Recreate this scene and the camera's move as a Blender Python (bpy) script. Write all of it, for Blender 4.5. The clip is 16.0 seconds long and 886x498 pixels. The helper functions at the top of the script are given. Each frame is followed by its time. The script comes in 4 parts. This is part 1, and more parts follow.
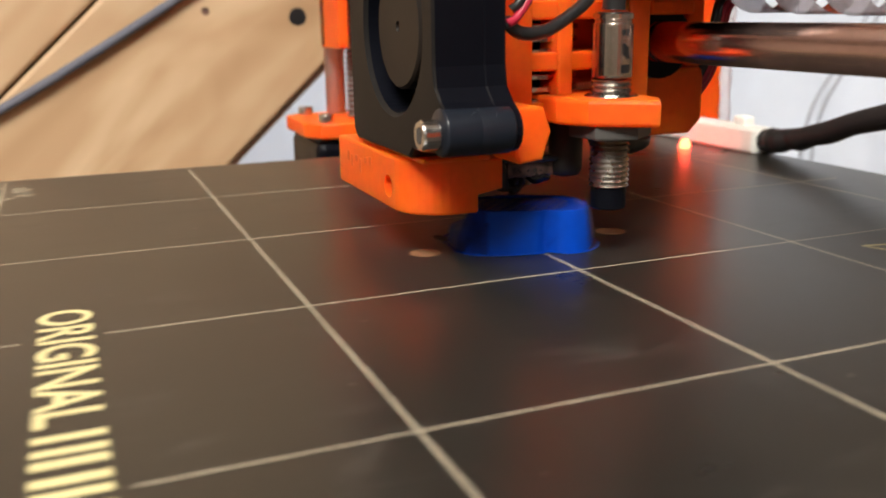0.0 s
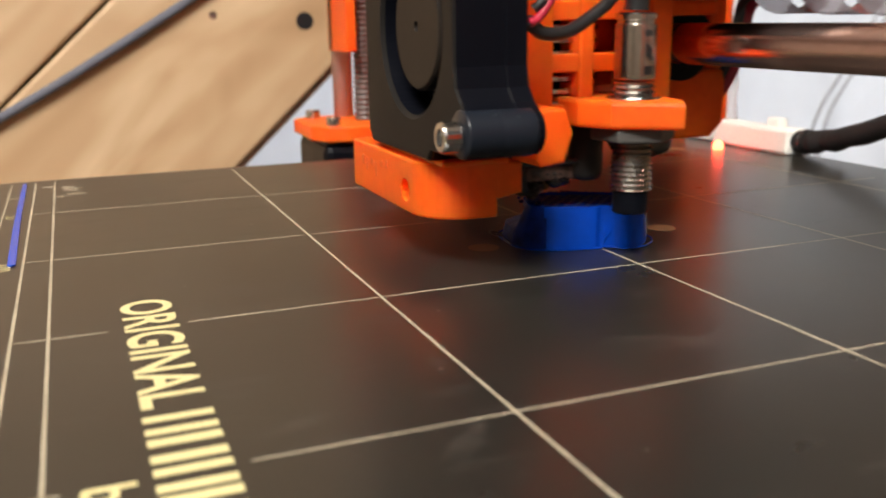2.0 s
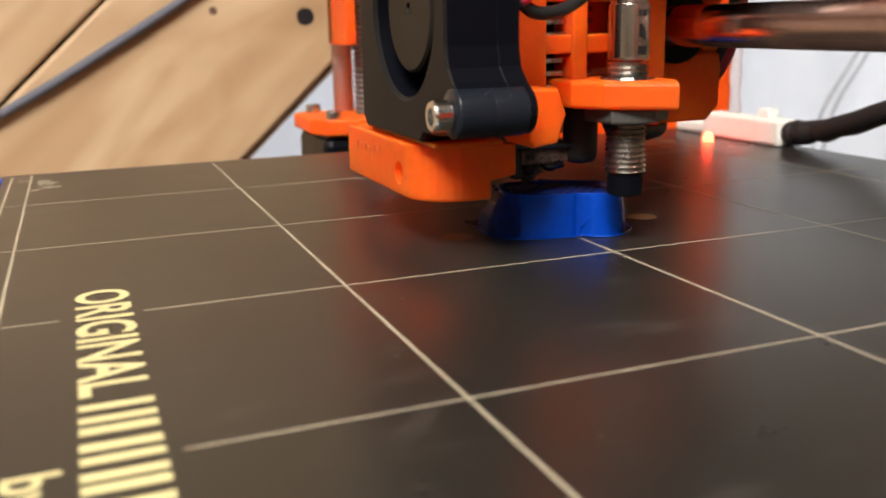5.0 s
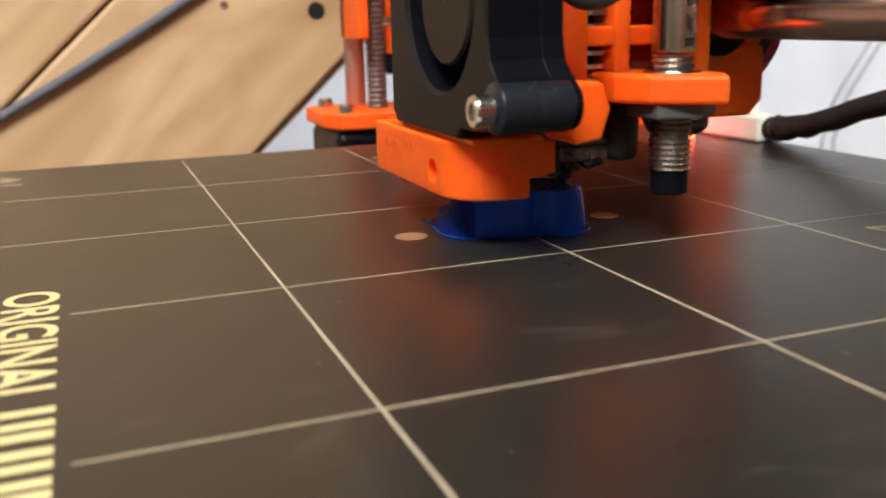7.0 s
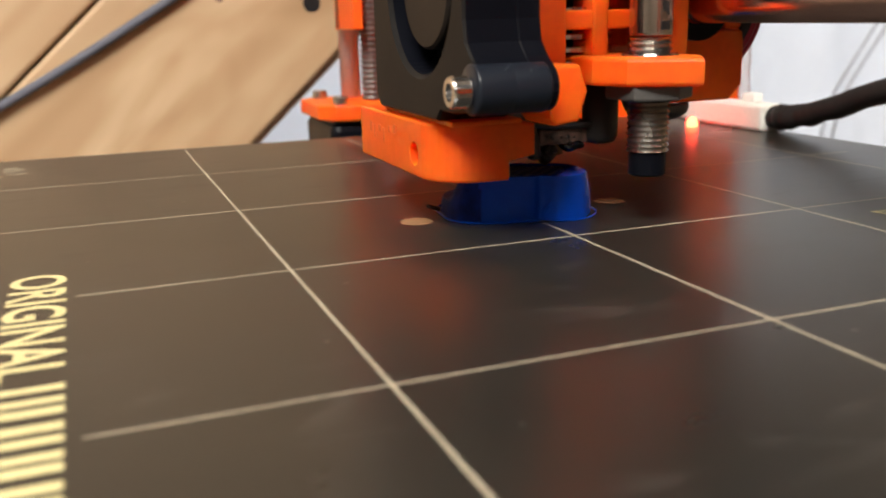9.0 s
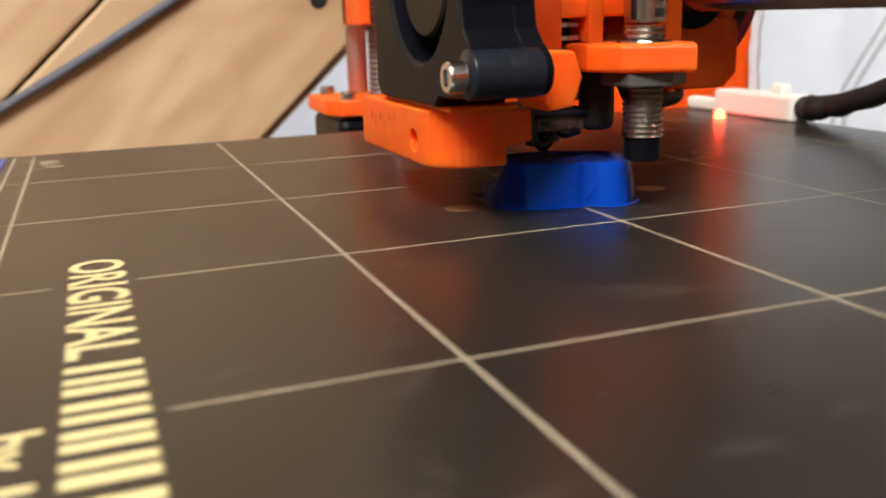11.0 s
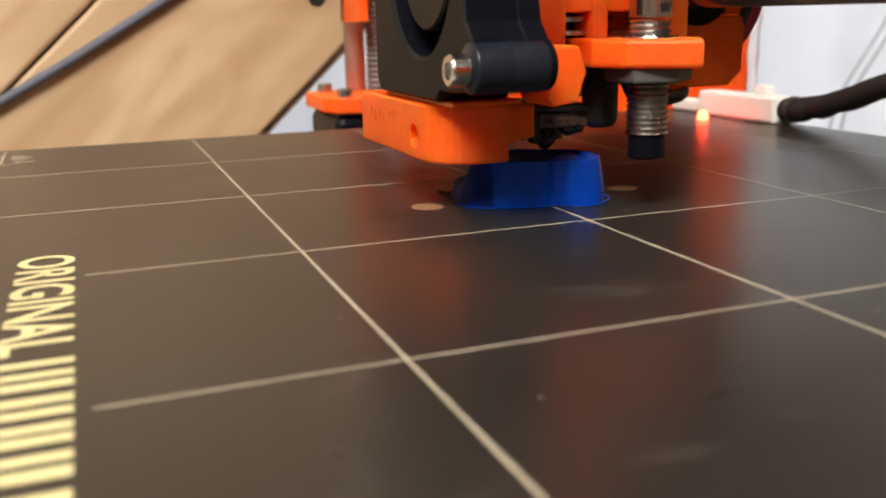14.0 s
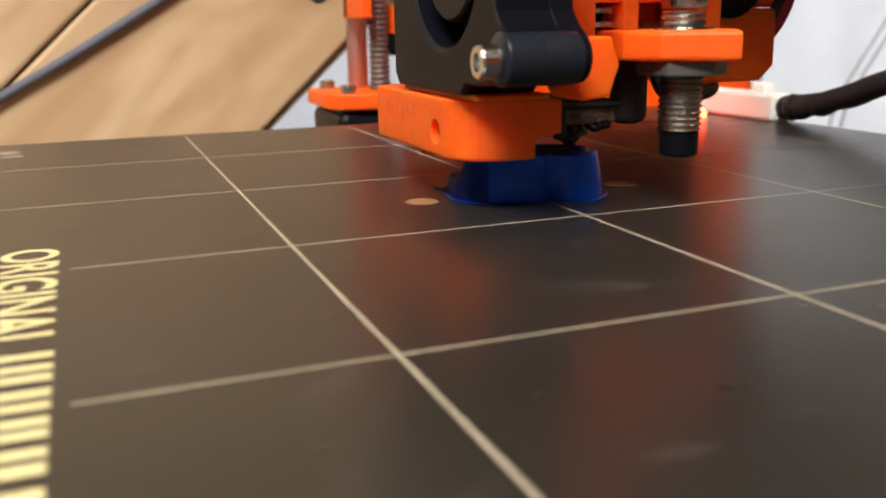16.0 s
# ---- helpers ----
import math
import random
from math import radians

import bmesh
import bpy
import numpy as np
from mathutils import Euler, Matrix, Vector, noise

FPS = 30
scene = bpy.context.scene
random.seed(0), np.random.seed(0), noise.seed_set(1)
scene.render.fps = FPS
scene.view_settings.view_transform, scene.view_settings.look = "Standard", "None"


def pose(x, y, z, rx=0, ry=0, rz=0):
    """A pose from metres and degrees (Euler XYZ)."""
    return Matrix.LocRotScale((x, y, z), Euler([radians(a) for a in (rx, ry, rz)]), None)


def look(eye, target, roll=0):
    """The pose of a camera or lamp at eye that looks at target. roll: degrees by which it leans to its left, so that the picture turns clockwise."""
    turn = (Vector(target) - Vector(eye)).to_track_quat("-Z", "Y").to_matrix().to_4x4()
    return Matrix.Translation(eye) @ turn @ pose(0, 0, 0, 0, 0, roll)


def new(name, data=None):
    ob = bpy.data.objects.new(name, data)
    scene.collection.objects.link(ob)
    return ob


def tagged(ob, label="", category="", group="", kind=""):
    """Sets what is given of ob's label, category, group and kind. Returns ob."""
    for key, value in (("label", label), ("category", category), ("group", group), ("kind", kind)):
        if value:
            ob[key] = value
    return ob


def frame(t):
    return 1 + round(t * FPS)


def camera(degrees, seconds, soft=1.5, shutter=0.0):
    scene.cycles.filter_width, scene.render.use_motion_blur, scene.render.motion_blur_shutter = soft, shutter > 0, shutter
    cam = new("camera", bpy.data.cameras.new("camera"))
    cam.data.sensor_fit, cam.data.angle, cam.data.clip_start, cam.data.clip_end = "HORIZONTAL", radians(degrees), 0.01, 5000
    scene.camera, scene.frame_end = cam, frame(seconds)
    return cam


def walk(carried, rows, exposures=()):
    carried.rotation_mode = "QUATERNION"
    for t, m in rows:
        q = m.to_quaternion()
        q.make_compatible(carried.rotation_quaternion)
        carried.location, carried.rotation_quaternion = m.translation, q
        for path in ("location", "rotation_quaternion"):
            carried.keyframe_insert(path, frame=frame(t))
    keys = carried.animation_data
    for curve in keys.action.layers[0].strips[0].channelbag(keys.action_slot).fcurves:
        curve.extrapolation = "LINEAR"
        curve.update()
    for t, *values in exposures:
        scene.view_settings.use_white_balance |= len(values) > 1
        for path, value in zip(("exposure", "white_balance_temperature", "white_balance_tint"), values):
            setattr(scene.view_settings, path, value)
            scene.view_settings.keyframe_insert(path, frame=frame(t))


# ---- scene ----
cam = camera(51.46, 16.0, soft=1.9, shutter=0.55)
cam.data.dof.use_dof = True
cam.data.dof.focus_distance = 0.18
cam.data.dof.aperture_fstop = 27
walk(cam, [(t, pose(*row)) for t, *row in (
    (0, 0.28916, 0.00572, 0.04563, 75.521, 0.879, 67.767),
    (0.5, 0.28952, 0.00605, 0.04566, 75.599, 0.818, 67.673),
    (1, 0.29023, 0.00505, 0.04679, 75.807, 0.776, 67.746),
    (1.5, 0.29069, 0.00452, 0.04586, 75.909, 0.874, 67.928),
    (2, 0.28910, 0.00464, 0.04453, 75.920, 0.815, 68.056),
    (2.5, 0.28872, 0.00477, 0.04445, 75.835, 1.105, 68.170),
    (3, 0.28828, 0.00535, 0.04309, 75.915, 1.204, 68.251),
    (3.5, 0.28777, 0.00531, 0.04245, 76.083, 1.051, 68.220),
    (4, 0.28820, 0.00647, 0.04171, 76.111, 1.025, 68.180),
    (6.5, 0.28699, 0.00583, 0.04057, 75.891, 1.308, 68.589),
    (7, 0.28686, 0.00403, 0.04024, 75.809, 1.273, 68.630),
    (7.5, 0.28718, 0.00638, 0.03899, 75.767, 1.335, 68.524),
    (8, 0.28664, 0.00677, 0.03796, 75.777, 1.261, 68.473),
    (8.5, 0.28704, 0.00622, 0.03805, 75.681, 1.316, 68.516),
    (11, 0.28620, 0.00596, 0.03605, 75.646, 1.677, 69.014),
    (11.5, 0.28661, 0.00627, 0.03498, 75.531, 1.624, 68.957),
    (12, 0.28715, 0.00730, 0.03508, 75.516, 1.455, 68.861),
    (12.5, 0.28657, 0.00800, 0.03543, 75.549, 1.564, 69.030),
    (13, 0.28693, 0.00681, 0.03540, 75.622, 1.460, 68.989),
    (13.5, 0.28530, 0.00661, 0.03488, 75.666, 1.307, 68.826),
    (14, 0.28548, 0.00648, 0.03458, 75.764, 1.192, 68.960),
    (14.5, 0.28515, 0.00523, 0.03284, 75.700, 1.215, 69.026),
    (15, 0.28531, 0.00574, 0.03329, 75.789, 1.069, 68.817),
    (15.5, 0.28298, 0.00603, 0.03292, 75.854, 0.892, 68.678),
    (16, 0.28289, 0.00474, 0.03285, 75.832, 0.993, 68.773),
)])

# ---- light ----
world = bpy.data.worlds.new("world")
scene.world = world
world.use_nodes = True
world.node_tree.nodes["Background"].inputs["Color"].default_value = (0.9, 0.95, 1.0, 1)
world.node_tree.nodes["Background"].inputs["Strength"].default_value = 0.05
scene.view_settings.exposure = 0.0


def area_lamp(name, eye, target, size, power, color):
    data = bpy.data.lights.new(name, "AREA")
    data.shape, data.size, data.size_y, data.energy, data.color = "RECTANGLE", size[0], size[1], power, color
    ob = new(name, data)
    ob.matrix_world = look(eye, target)
    return ob


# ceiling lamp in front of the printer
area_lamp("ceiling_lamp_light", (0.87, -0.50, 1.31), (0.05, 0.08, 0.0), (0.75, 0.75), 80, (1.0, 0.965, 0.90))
# daylight through the window behind the white curtain
area_lamp("window_light", (-0.535, 0.54, 0.03), (0.5, 0.54, 0.03), (1.18, 0.44), 2.35, (0.92, 0.95, 1.0))

# ---- materials ----
MM = 0.001


def material(name, color, rough=0.5, metal=0.0, vary=0.12, grain=900.0, bump=0.05, second=None, coat=0.0, spec=0.5,
             patch=60.0, rough_vary=0.08):
    """A surface with colour variation at two scales, uneven gloss and a fine relief."""
    m = bpy.data.materials.new(name)
    m.use_nodes = True
    nt = m.node_tree
    b = nt.nodes["Principled BSDF"]
    b.inputs["Metallic"].default_value = metal
    b.inputs["Coat Weight"].default_value = coat
    b.inputs["Specular IOR Level"].default_value = spec
    tc = nt.nodes.new("ShaderNodeTexCoord")
    n1, n2 = nt.nodes.new("ShaderNodeTexNoise"), nt.nodes.new("ShaderNodeTexNoise")
    for n, s in ((n1, patch), (n2, grain)):
        n.inputs["Scale"].default_value = s
        n.inputs["Detail"].default_value = 4
        nt.links.new(tc.outputs["Object"], n.inputs["Vector"])
    mix = nt.nodes.new("ShaderNodeMath")
    mix.operation = "MULTIPLY_ADD"
    mix.inputs[1].default_value = 0.5
    nt.links.new(n2.outputs["Fac"], mix.inputs[0])
    half = nt.nodes.new("ShaderNodeMath")
    half.operation = "MULTIPLY"
    half.inputs[1].default_value = 0.5
    nt.links.new(n1.outputs["Fac"], half.inputs[0])
    nt.links.new(half.outputs[0], mix.inputs[2])
    ramp = nt.nodes.new("ShaderNodeValToRGB")
    dark = second or tuple(c * (1 - vary) for c in color)
    light = tuple(min(1.0, c * (1 + vary)) for c in color)
    ramp.color_ramp.elements[0].position, ramp.color_ramp.elements[1].position = 0.34, 0.66
    ramp.color_ramp.elements[0].color, ramp.color_ramp.elements[1].color = (*dark, 1), (*light, 1)
    nt.links.new(mix.outputs[0], ramp.inputs["Fac"])
    nt.links.new(ramp.outputs["Color"], b.inputs["Base Color"])
    rr = nt.nodes.new("ShaderNodeMapRange")
    rr.inputs["To Min"].default_value, rr.inputs["To Max"].default_value = max(0.02, rough - rough_vary), rough + rough_vary
    nt.links.new(n1.outputs["Fac"], rr.inputs["Value"])
    nt.links.new(rr.outputs["Result"], b.inputs["Roughness"])
    if bump:
        bp = nt.nodes.new("ShaderNodeBump")
        bp.inputs["Strength"].default_value, bp.inputs["Distance"].default_value = bump, 0.0003
        nt.links.new(n2.outputs["Fac"], bp.inputs["Height"])
        nt.links.new(bp.outputs["Normal"], b.inputs["Normal"])
    return m


def printed_plastic(name, color, rough, layer=0.2, strength=0.25):
    """Printed plastic: fine level layers, faintly uneven in colour."""
    m = material(name, color, rough, vary=0.1, grain=500, bump=0)
    nt = m.node_tree
    b = nt.nodes["Principled BSDF"]
    tc = nt.nodes.new("ShaderNodeTexCoord")
    w = nt.nodes.new("ShaderNodeTexWave")
    w.bands_direction = "Z"
    w.inputs["Scale"].default_value = 1.0 / (layer * MM) / 20 * 6.2832 / 2
    w.inputs["Distortion"].default_value = 0.4
    nt.links.new(tc.outputs["Object"], w.inputs["Vector"])
    bp = nt.nodes.new("ShaderNodeBump")
    bp.inputs["Strength"].default_value, bp.inputs["Distance"].default_value = strength, 0.0001
    nt.links.new(w.outputs["Fac"], bp.inputs["Height"])
    nt.links.new(bp.outputs["Normal"], b.inputs["Normal"])
    return m


def wood_material(name):
    """Planed softwood: long grain with slow waves, stained streaks."""
    m = bpy.data.materials.new(name)
    m.use_nodes = True
    nt = m.node_tree
    b = nt.nodes["Principled BSDF"]
    tc, oi = nt.nodes.new("ShaderNodeTexCoord"), nt.nodes.new("ShaderNodeObjectInfo")
    mp = nt.nodes.new("ShaderNodeMapping")
    mp.inputs["Scale"].default_value = (1.7, 5.0, 2.0)
    shift = nt.nodes.new("ShaderNodeVectorMath")
    shift.operation = "ADD"
    nt.links.new(tc.outputs["Object"], shift.inputs[0])
    nt.links.new(oi.outputs["Random"], shift.inputs[1])
    nt.links.new(shift.outputs[0], mp.inputs["Vector"])
    slow = nt.nodes.new("ShaderNodeTexNoise")
    slow.inputs["Scale"].default_value, slow.inputs["Detail"].default_value = 5.0, 2
    slow.inputs["Distortion"].default_value = 1.2
    fine = nt.nodes.new("ShaderNodeTexNoise")
    fine.inputs["Scale"].default_value, fine.inputs["Detail"].default_value = 60.0, 5
    wave = nt.nodes.new("ShaderNodeTexWave")
    wave.bands_direction = "Y"
    wave.inputs["Scale"].default_value, wave.inputs["Distortion"].default_value = 1.1, 14.0
    wave.inputs["Detail"].default_value, wave.inputs["Detail Scale"].default_value = 2, 0.6
    for n in (slow, fine, wave):
        nt.links.new(mp.outputs["Vector"], n.inputs["Vector"])
    r1 = nt.nodes.new("ShaderNodeValToRGB")
    r1.color_ramp.elements[0].color, r1.color_ramp.elements[1].color = (0.46, 0.30, 0.168, 1), (0.61, 0.44, 0.275, 1)
    r1.color_ramp.elements[0].position, r1.color_ramp.elements[1].position = 0.0, 0.6
    nt.links.new(wave.outputs["Fac"], r1.inputs["Fac"])
    r2 = nt.nodes.new("ShaderNodeValToRGB")
    r2.color_ramp.elements[0].color, r2.color_ramp.elements[1].color = (0.42, 0.262, 0.14, 1), (0.64, 0.475, 0.30, 1)
    r2.color_ramp.elements[0].position, r2.color_ramp.elements[1].position = 0.35, 0.65
    nt.links.new(slow.outputs["Fac"], r2.inputs["Fac"])
    mx = nt.nodes.new("ShaderNodeMix")
    mx.data_type = "RGBA"
    mx.inputs["Factor"].default_value = 0.68
    nt.links.new(r1.outputs["Color"], mx.inputs["A"])
    nt.links.new(r2.outputs["Color"], mx.inputs["B"])
    w2 = nt.nodes.new("ShaderNodeTexWave")
    w2.bands_direction = "Y"
    w2.inputs["Scale"].default_value, w2.inputs["Distortion"].default_value = 1.5, 24.0
    w2.inputs["Detail"].default_value, w2.inputs["Detail Scale"].default_value = 2, 0.3
    nt.links.new(mp.outputs["Vector"], w2.inputs["Vector"])
    r3 = nt.nodes.new("ShaderNodeValToRGB")
    r3.color_ramp.elements[0].color, r3.color_ramp.elements[1].color = (0.66, 0.54, 0.42, 1), (1, 1, 1, 1)
    r3.color_ramp.elements[0].position, r3.color_ramp.elements[1].position = 0.0, 0.35
    nt.links.new(w2.outputs["Fac"], r3.inputs["Fac"])
    mul = nt.nodes.new("ShaderNodeMix")
    mul.data_type, mul.blend_type = "RGBA", "MULTIPLY"
    mul.inputs["Factor"].default_value = 0.42
    nt.links.new(mx.outputs["Result"], mul.inputs["A"])
    nt.links.new(r3.outputs["Color"], mul.inputs["B"])
    nt.links.new(mul.outputs["Result"], b.inputs["Base Color"])
    b.inputs["Roughness"].default_value = 0.55
    bp = nt.nodes.new("ShaderNodeBump")
    bp.inputs["Strength"].default_value, bp.inputs["Distance"].default_value = 0.15, 0.0005
    nt.links.new(fine.outputs["Fac"], bp.inputs["Height"])
    nt.links.new(bp.outputs["Normal"], b.inputs["Normal"])
    return m


def glow(name, color, strength):
    m = bpy.data.materials.new(name)
    m.use_nodes = True
    b = m.node_tree.nodes["Principled BSDF"]
    b.inputs["Base Color"].default_value = (*color, 1)
    b.inputs["Emission Color"].default_value, b.inputs["Emission Strength"].default_value = (*color, 1), strength
    return m


def clear_plastic(name, color):
    m = bpy.data.materials.new(name)
    m.use_nodes = True
    b = m.node_tree.nodes["Principled BSDF"]
    b.inputs["Base Color"].default_value = (*color, 1)
    b.inputs["Roughness"].default_value = 0.25
    b.inputs["Transmission Weight"].default_value = 0.78
    b.inputs["IOR"].default_value = 1.2
    return m


def thin_cloth(name, color):
    """Thin woven cloth that lets daylight through, slightly uneven in thickness."""
    m = material(name, color, 0.8, grain=900, patch=14, vary=0.06, bump=0.1)
    nt = m.node_tree
    b = nt.nodes["Principled BSDF"]
    tr = nt.nodes.new("ShaderNodeBsdfTranslucent")
    nt.links.new(b.inputs["Base Color"].links[0].from_socket, tr.inputs["Color"])
    mix = nt.nodes.new("ShaderNodeMixShader")
    mix.inputs["Fac"].default_value = 0.55
    nt.links.new(b.outputs["BSDF"], mix.inputs[1])
    nt.links.new(tr.outputs["BSDF"], mix.inputs[2])
    nt.links.new(mix.outputs[0], nt.nodes["Material Output"].inputs["Surface"])
    return m


ORANGE = printed_plastic("orange_printed_plastic", (0.98, 0.114, 0.007), 0.45, strength=0.06)
ORANGE.node_tree.nodes["Principled BSDF"].inputs["Subsurface Weight"].default_value = 0.8
ORANGE.node_tree.nodes["Principled BSDF"].inputs["Subsurface Radius"].default_value = (1.0, 0.3, 0.06)
ORANGE.node_tree.nodes["Principled BSDF"].inputs["Subsurface Scale"].default_value = 0.008
# slightly darker orange paints the relief shade of the raised bars
ORANGE_RELIEF_SHADE = material("shaded_orange_relief", (0.72, 0.09, 0.01), 0.6, grain=900)
ORANGE.node_tree.nodes["Principled BSDF"].inputs["Specular IOR Level"].default_value = 0.35
BLUE = printed_plastic("blue_printed_plastic", (0.002, 0.06, 0.52), 0.2, layer=0.25, strength=0.03)
BLUE.node_tree.nodes["Principled BSDF"].inputs["Specular IOR Level"].default_value = 0.22
# rough blue, darkened: the blower's shadow is put into its colour
BLUE_ROUGH_SHADED = material("rough_shaded_blue", (0.003, 0.022, 0.20), 0.6, grain=420, bump=0.8, patch=300, vary=0.5, spec=0.12)
BLUE_DULL = material("dull_blue_infill", (0.002, 0.014, 0.14), 0.6, grain=900)
BLACK = material("black_moulded_plastic", (0.0037, 0.0042, 0.0068), 0.32, grain=2500, bump=0.06, spec=0.10)
BLACK_GLOSS = material("black_glossy_plastic", (0.010, 0.013, 0.020), 0.30, grain=1500, bump=0.05, spec=0.35)
SCUFF = material("pale_scuffed_plastic", (0.055, 0.06, 0.066), 0.45)
FAN_FACE = material("worn_black_fan_cover", (0.012, 0.0112, 0.0110), 0.42, grain=2500, bump=0.1, spec=0.08)
FAN_DISC = material("grey_brown_fan_hub", (0.018, 0.0145, 0.0125), 0.45, grain=2000, spec=0.14)
STEEL = material("polished_steel", (0.62, 0.61, 0.60), 0.18, metal=1.0, grain=1500, bump=0.04)
NICKEL = material("nickel_plated_brass", (0.60, 0.57, 0.53), 0.24, metal=1.0, grain=1200, bump=0.06)
# reddish tint in the steel stands in for warm reflections on the rod
WARM_TINT_STEEL = material("warm_tinted_guide_steel", (0.86, 0.57, 0.50), 0.22, metal=1.0, grain=1500, bump=0.04)
ROD_STEEL = material("satin_steel", (0.52, 0.51, 0.50), 0.45, metal=0.0, grain=1200)
DARK_STEEL = material("dull_steel_screw", (0.16, 0.15, 0.145), 0.42, metal=0.7, grain=1200)
DARK_NICKEL = material("dulled_nickel_thread", (0.40, 0.37, 0.34), 0.27, metal=1.0, grain=1200, bump=0.06)
NUT_GREY = material("grey_nut", (0.10, 0.095, 0.09), 0.5, metal=0.3, grain=1500)


def sheet_material():
    """The print sheet: near-black, faintly mottled, with pale dried smears and uneven gloss."""
    m = material("dark_print_sheet", (0.0205, 0.0199, 0.0172), 0.285, second=(0.0158, 0.0150, 0.0134), grain=1400, bump=0.02, patch=35, spec=0.45, rough_vary=0.03)
    nt = m.node_tree
    b = nt.nodes["Principled BSDF"]
    base = b.inputs["Base Color"].links[0].from_socket
    gloss = b.inputs["Roughness"].links[0].from_socket
    tc = nt.nodes.new("ShaderNodeTexCoord")
    mp = nt.nodes.new("ShaderNodeMapping")
    mp.inputs["Scale"].default_value = (2.2, 1.0, 1.0)
    mp.inputs["Rotation"].default_value = (0, 0, 0.3)
    n = nt.nodes.new("ShaderNodeTexNoise")
    n.inputs["Scale"].default_value, n.inputs["Detail"].default_value, n.inputs["Distortion"].default_value = 64.0, 3, 0.8
    ramp = nt.nodes.new("ShaderNodeValToRGB")
    ramp.color_ramp.elements[0].position, ramp.color_ramp.elements[1].position = 0.58, 0.80
    mix = nt.nodes.new("ShaderNodeMix")
    mix.data_type = "RGBA"
    mix.inputs["B"].default_value = (0.044, 0.040, 0.036, 1)
    add = nt.nodes.new("ShaderNodeMath")
    add.operation = "MULTIPLY_ADD"
    add.inputs[1].default_value = 0.05
    nt.links.new(tc.outputs["Object"], mp.inputs["Vector"])
    nt.links.new(mp.outputs["Vector"], n.inputs["Vector"])
    nt.links.new(n.outputs["Fac"], ramp.inputs["Fac"])
    nt.links.new(ramp.outputs["Color"], mix.inputs["Factor"])
    nt.links.new(base, mix.inputs["A"])
    # sparse pale dust specks
    vor = nt.nodes.new("ShaderNodeTexVoronoi")
    vor.inputs["Scale"].default_value = 130.0
    nt.links.new(tc.outputs["Object"], vor.inputs["Vector"])
    keep = nt.nodes.new("ShaderNodeSeparateColor")
    nt.links.new(vor.outputs["Color"], keep.inputs["Color"])
    size = nt.nodes.new("ShaderNodeMapRange")
    size.inputs["From Min"].default_value, size.inputs["From Max"].default_value = 0.72, 1.0
    size.inputs["To Min"].default_value, size.inputs["To Max"].default_value = 0.0, 0.075
    nt.links.new(keep.outputs["Red"], size.inputs["Value"])
    dot = nt.nodes.new("ShaderNodeMath")
    dot.operation = "LESS_THAN"
    nt.links.new(vor.outputs["Distance"], dot.inputs[0])
    nt.links.new(size.outputs["Result"], dot.inputs[1])
    dust = nt.nodes.new("ShaderNodeMix")
    dust.data_type = "RGBA"
    dust.inputs["B"].default_value = (0.11, 0.10, 0.09, 1)
    nt.links.new(dot.outputs[0], dust.inputs["Factor"])
    nt.links.new(mix.outputs["Result"], dust.inputs["A"])
    nt.links.new(dust.outputs["Result"], b.inputs["Base Color"])
    nt.links.new(ramp.outputs["Color"], add.inputs[0])
    nt.links.new(gloss, add.inputs[2])
    nt.links.new(add.outputs[0], b.inputs["Roughness"])
    return m


SHEET = sheet_material()
GOLD_INK = material("pale_yellow_print", (0.68, 0.61, 0.32), 0.55, grain=1500, vary=0.1)
LINE_INK = material("pale_grid_ink", (0.43, 0.385, 0.29), 0.5, grain=900, vary=0.25)
COPPER = material("bare_copper_mark", (0.27, 0.155, 0.08), 0.4, grain=900)
WHITE_PLASTIC = material("white_connector_plastic", (0.85, 0.84, 0.80), 0.4, grain=800, vary=0.05)
SLEEVE = material("black_braided_sleeve", (0.010, 0.009, 0.010), 0.6, grain=1800, bump=0.5)
GREY_CABLE = material("grey_cable_jacket", (0.105, 0.112, 0.145), 0.7, grain=700)
GREY_CORD = material("pale_grey_cord", (0.36, 0.36, 0.38), 0.6)
RED_WIRE = material("red_wire", (0.36, 0.010, 0.035), 0.4)
BLACK_WIRE = material("black_wire", (0.014, 0.014, 0.015), 0.35)
SOOT = material("charred_brown_block", (0.24, 0.13, 0.10), 0.36, second=(0.02, 0.012, 0.010), grain=500, bump=0.6, patch=260)
BLOCK_BROWN = material("browned_heater_block", (0.15, 0.082, 0.062), 0.34, second=(0.010, 0.007, 0.006), grain=500, bump=0.6, patch=420)
BRASS = material("sooty_brass", (0.10, 0.07, 0.04), 0.4, metal=0.6)
CHAR = material("burnt_black_plastic", (0.012, 0.009, 0.008), 0.45, grain=700, bump=0.5, patch=300, spec=0.4)
CHAR_GLOSS = material("glossy_burnt_plastic", (0.006, 0.006, 0.008), 0.14, grain=700, bump=0.1)
GREY_RUBBER = material("dark_grey_rubber", (0.030, 0.026, 0.025), 0.5, grain=900, spec=0.3)
SILICONE = material("dark_grey_silicone", (0.010, 0.009, 0.009), 0.45, spec=0.25)
WALL_PAINT = material("brown_wall_panelling", (0.27, 0.18, 0.105), 0.7, grain=300, patch=3, vary=0.15)
PALE_PAINT = material("beige_wall_paint", (0.55, 0.50, 0.45), 0.8, grain=300, patch=3, vary=0.04)
CURTAIN = thin_cloth("white_curtain_cloth", (0.85, 0.865, 0.885))
CEILING_PAINT = material("white_ceiling_paint", (0.8, 0.8, 0.78), 0.85, grain=200, patch=2, vary=0.03)
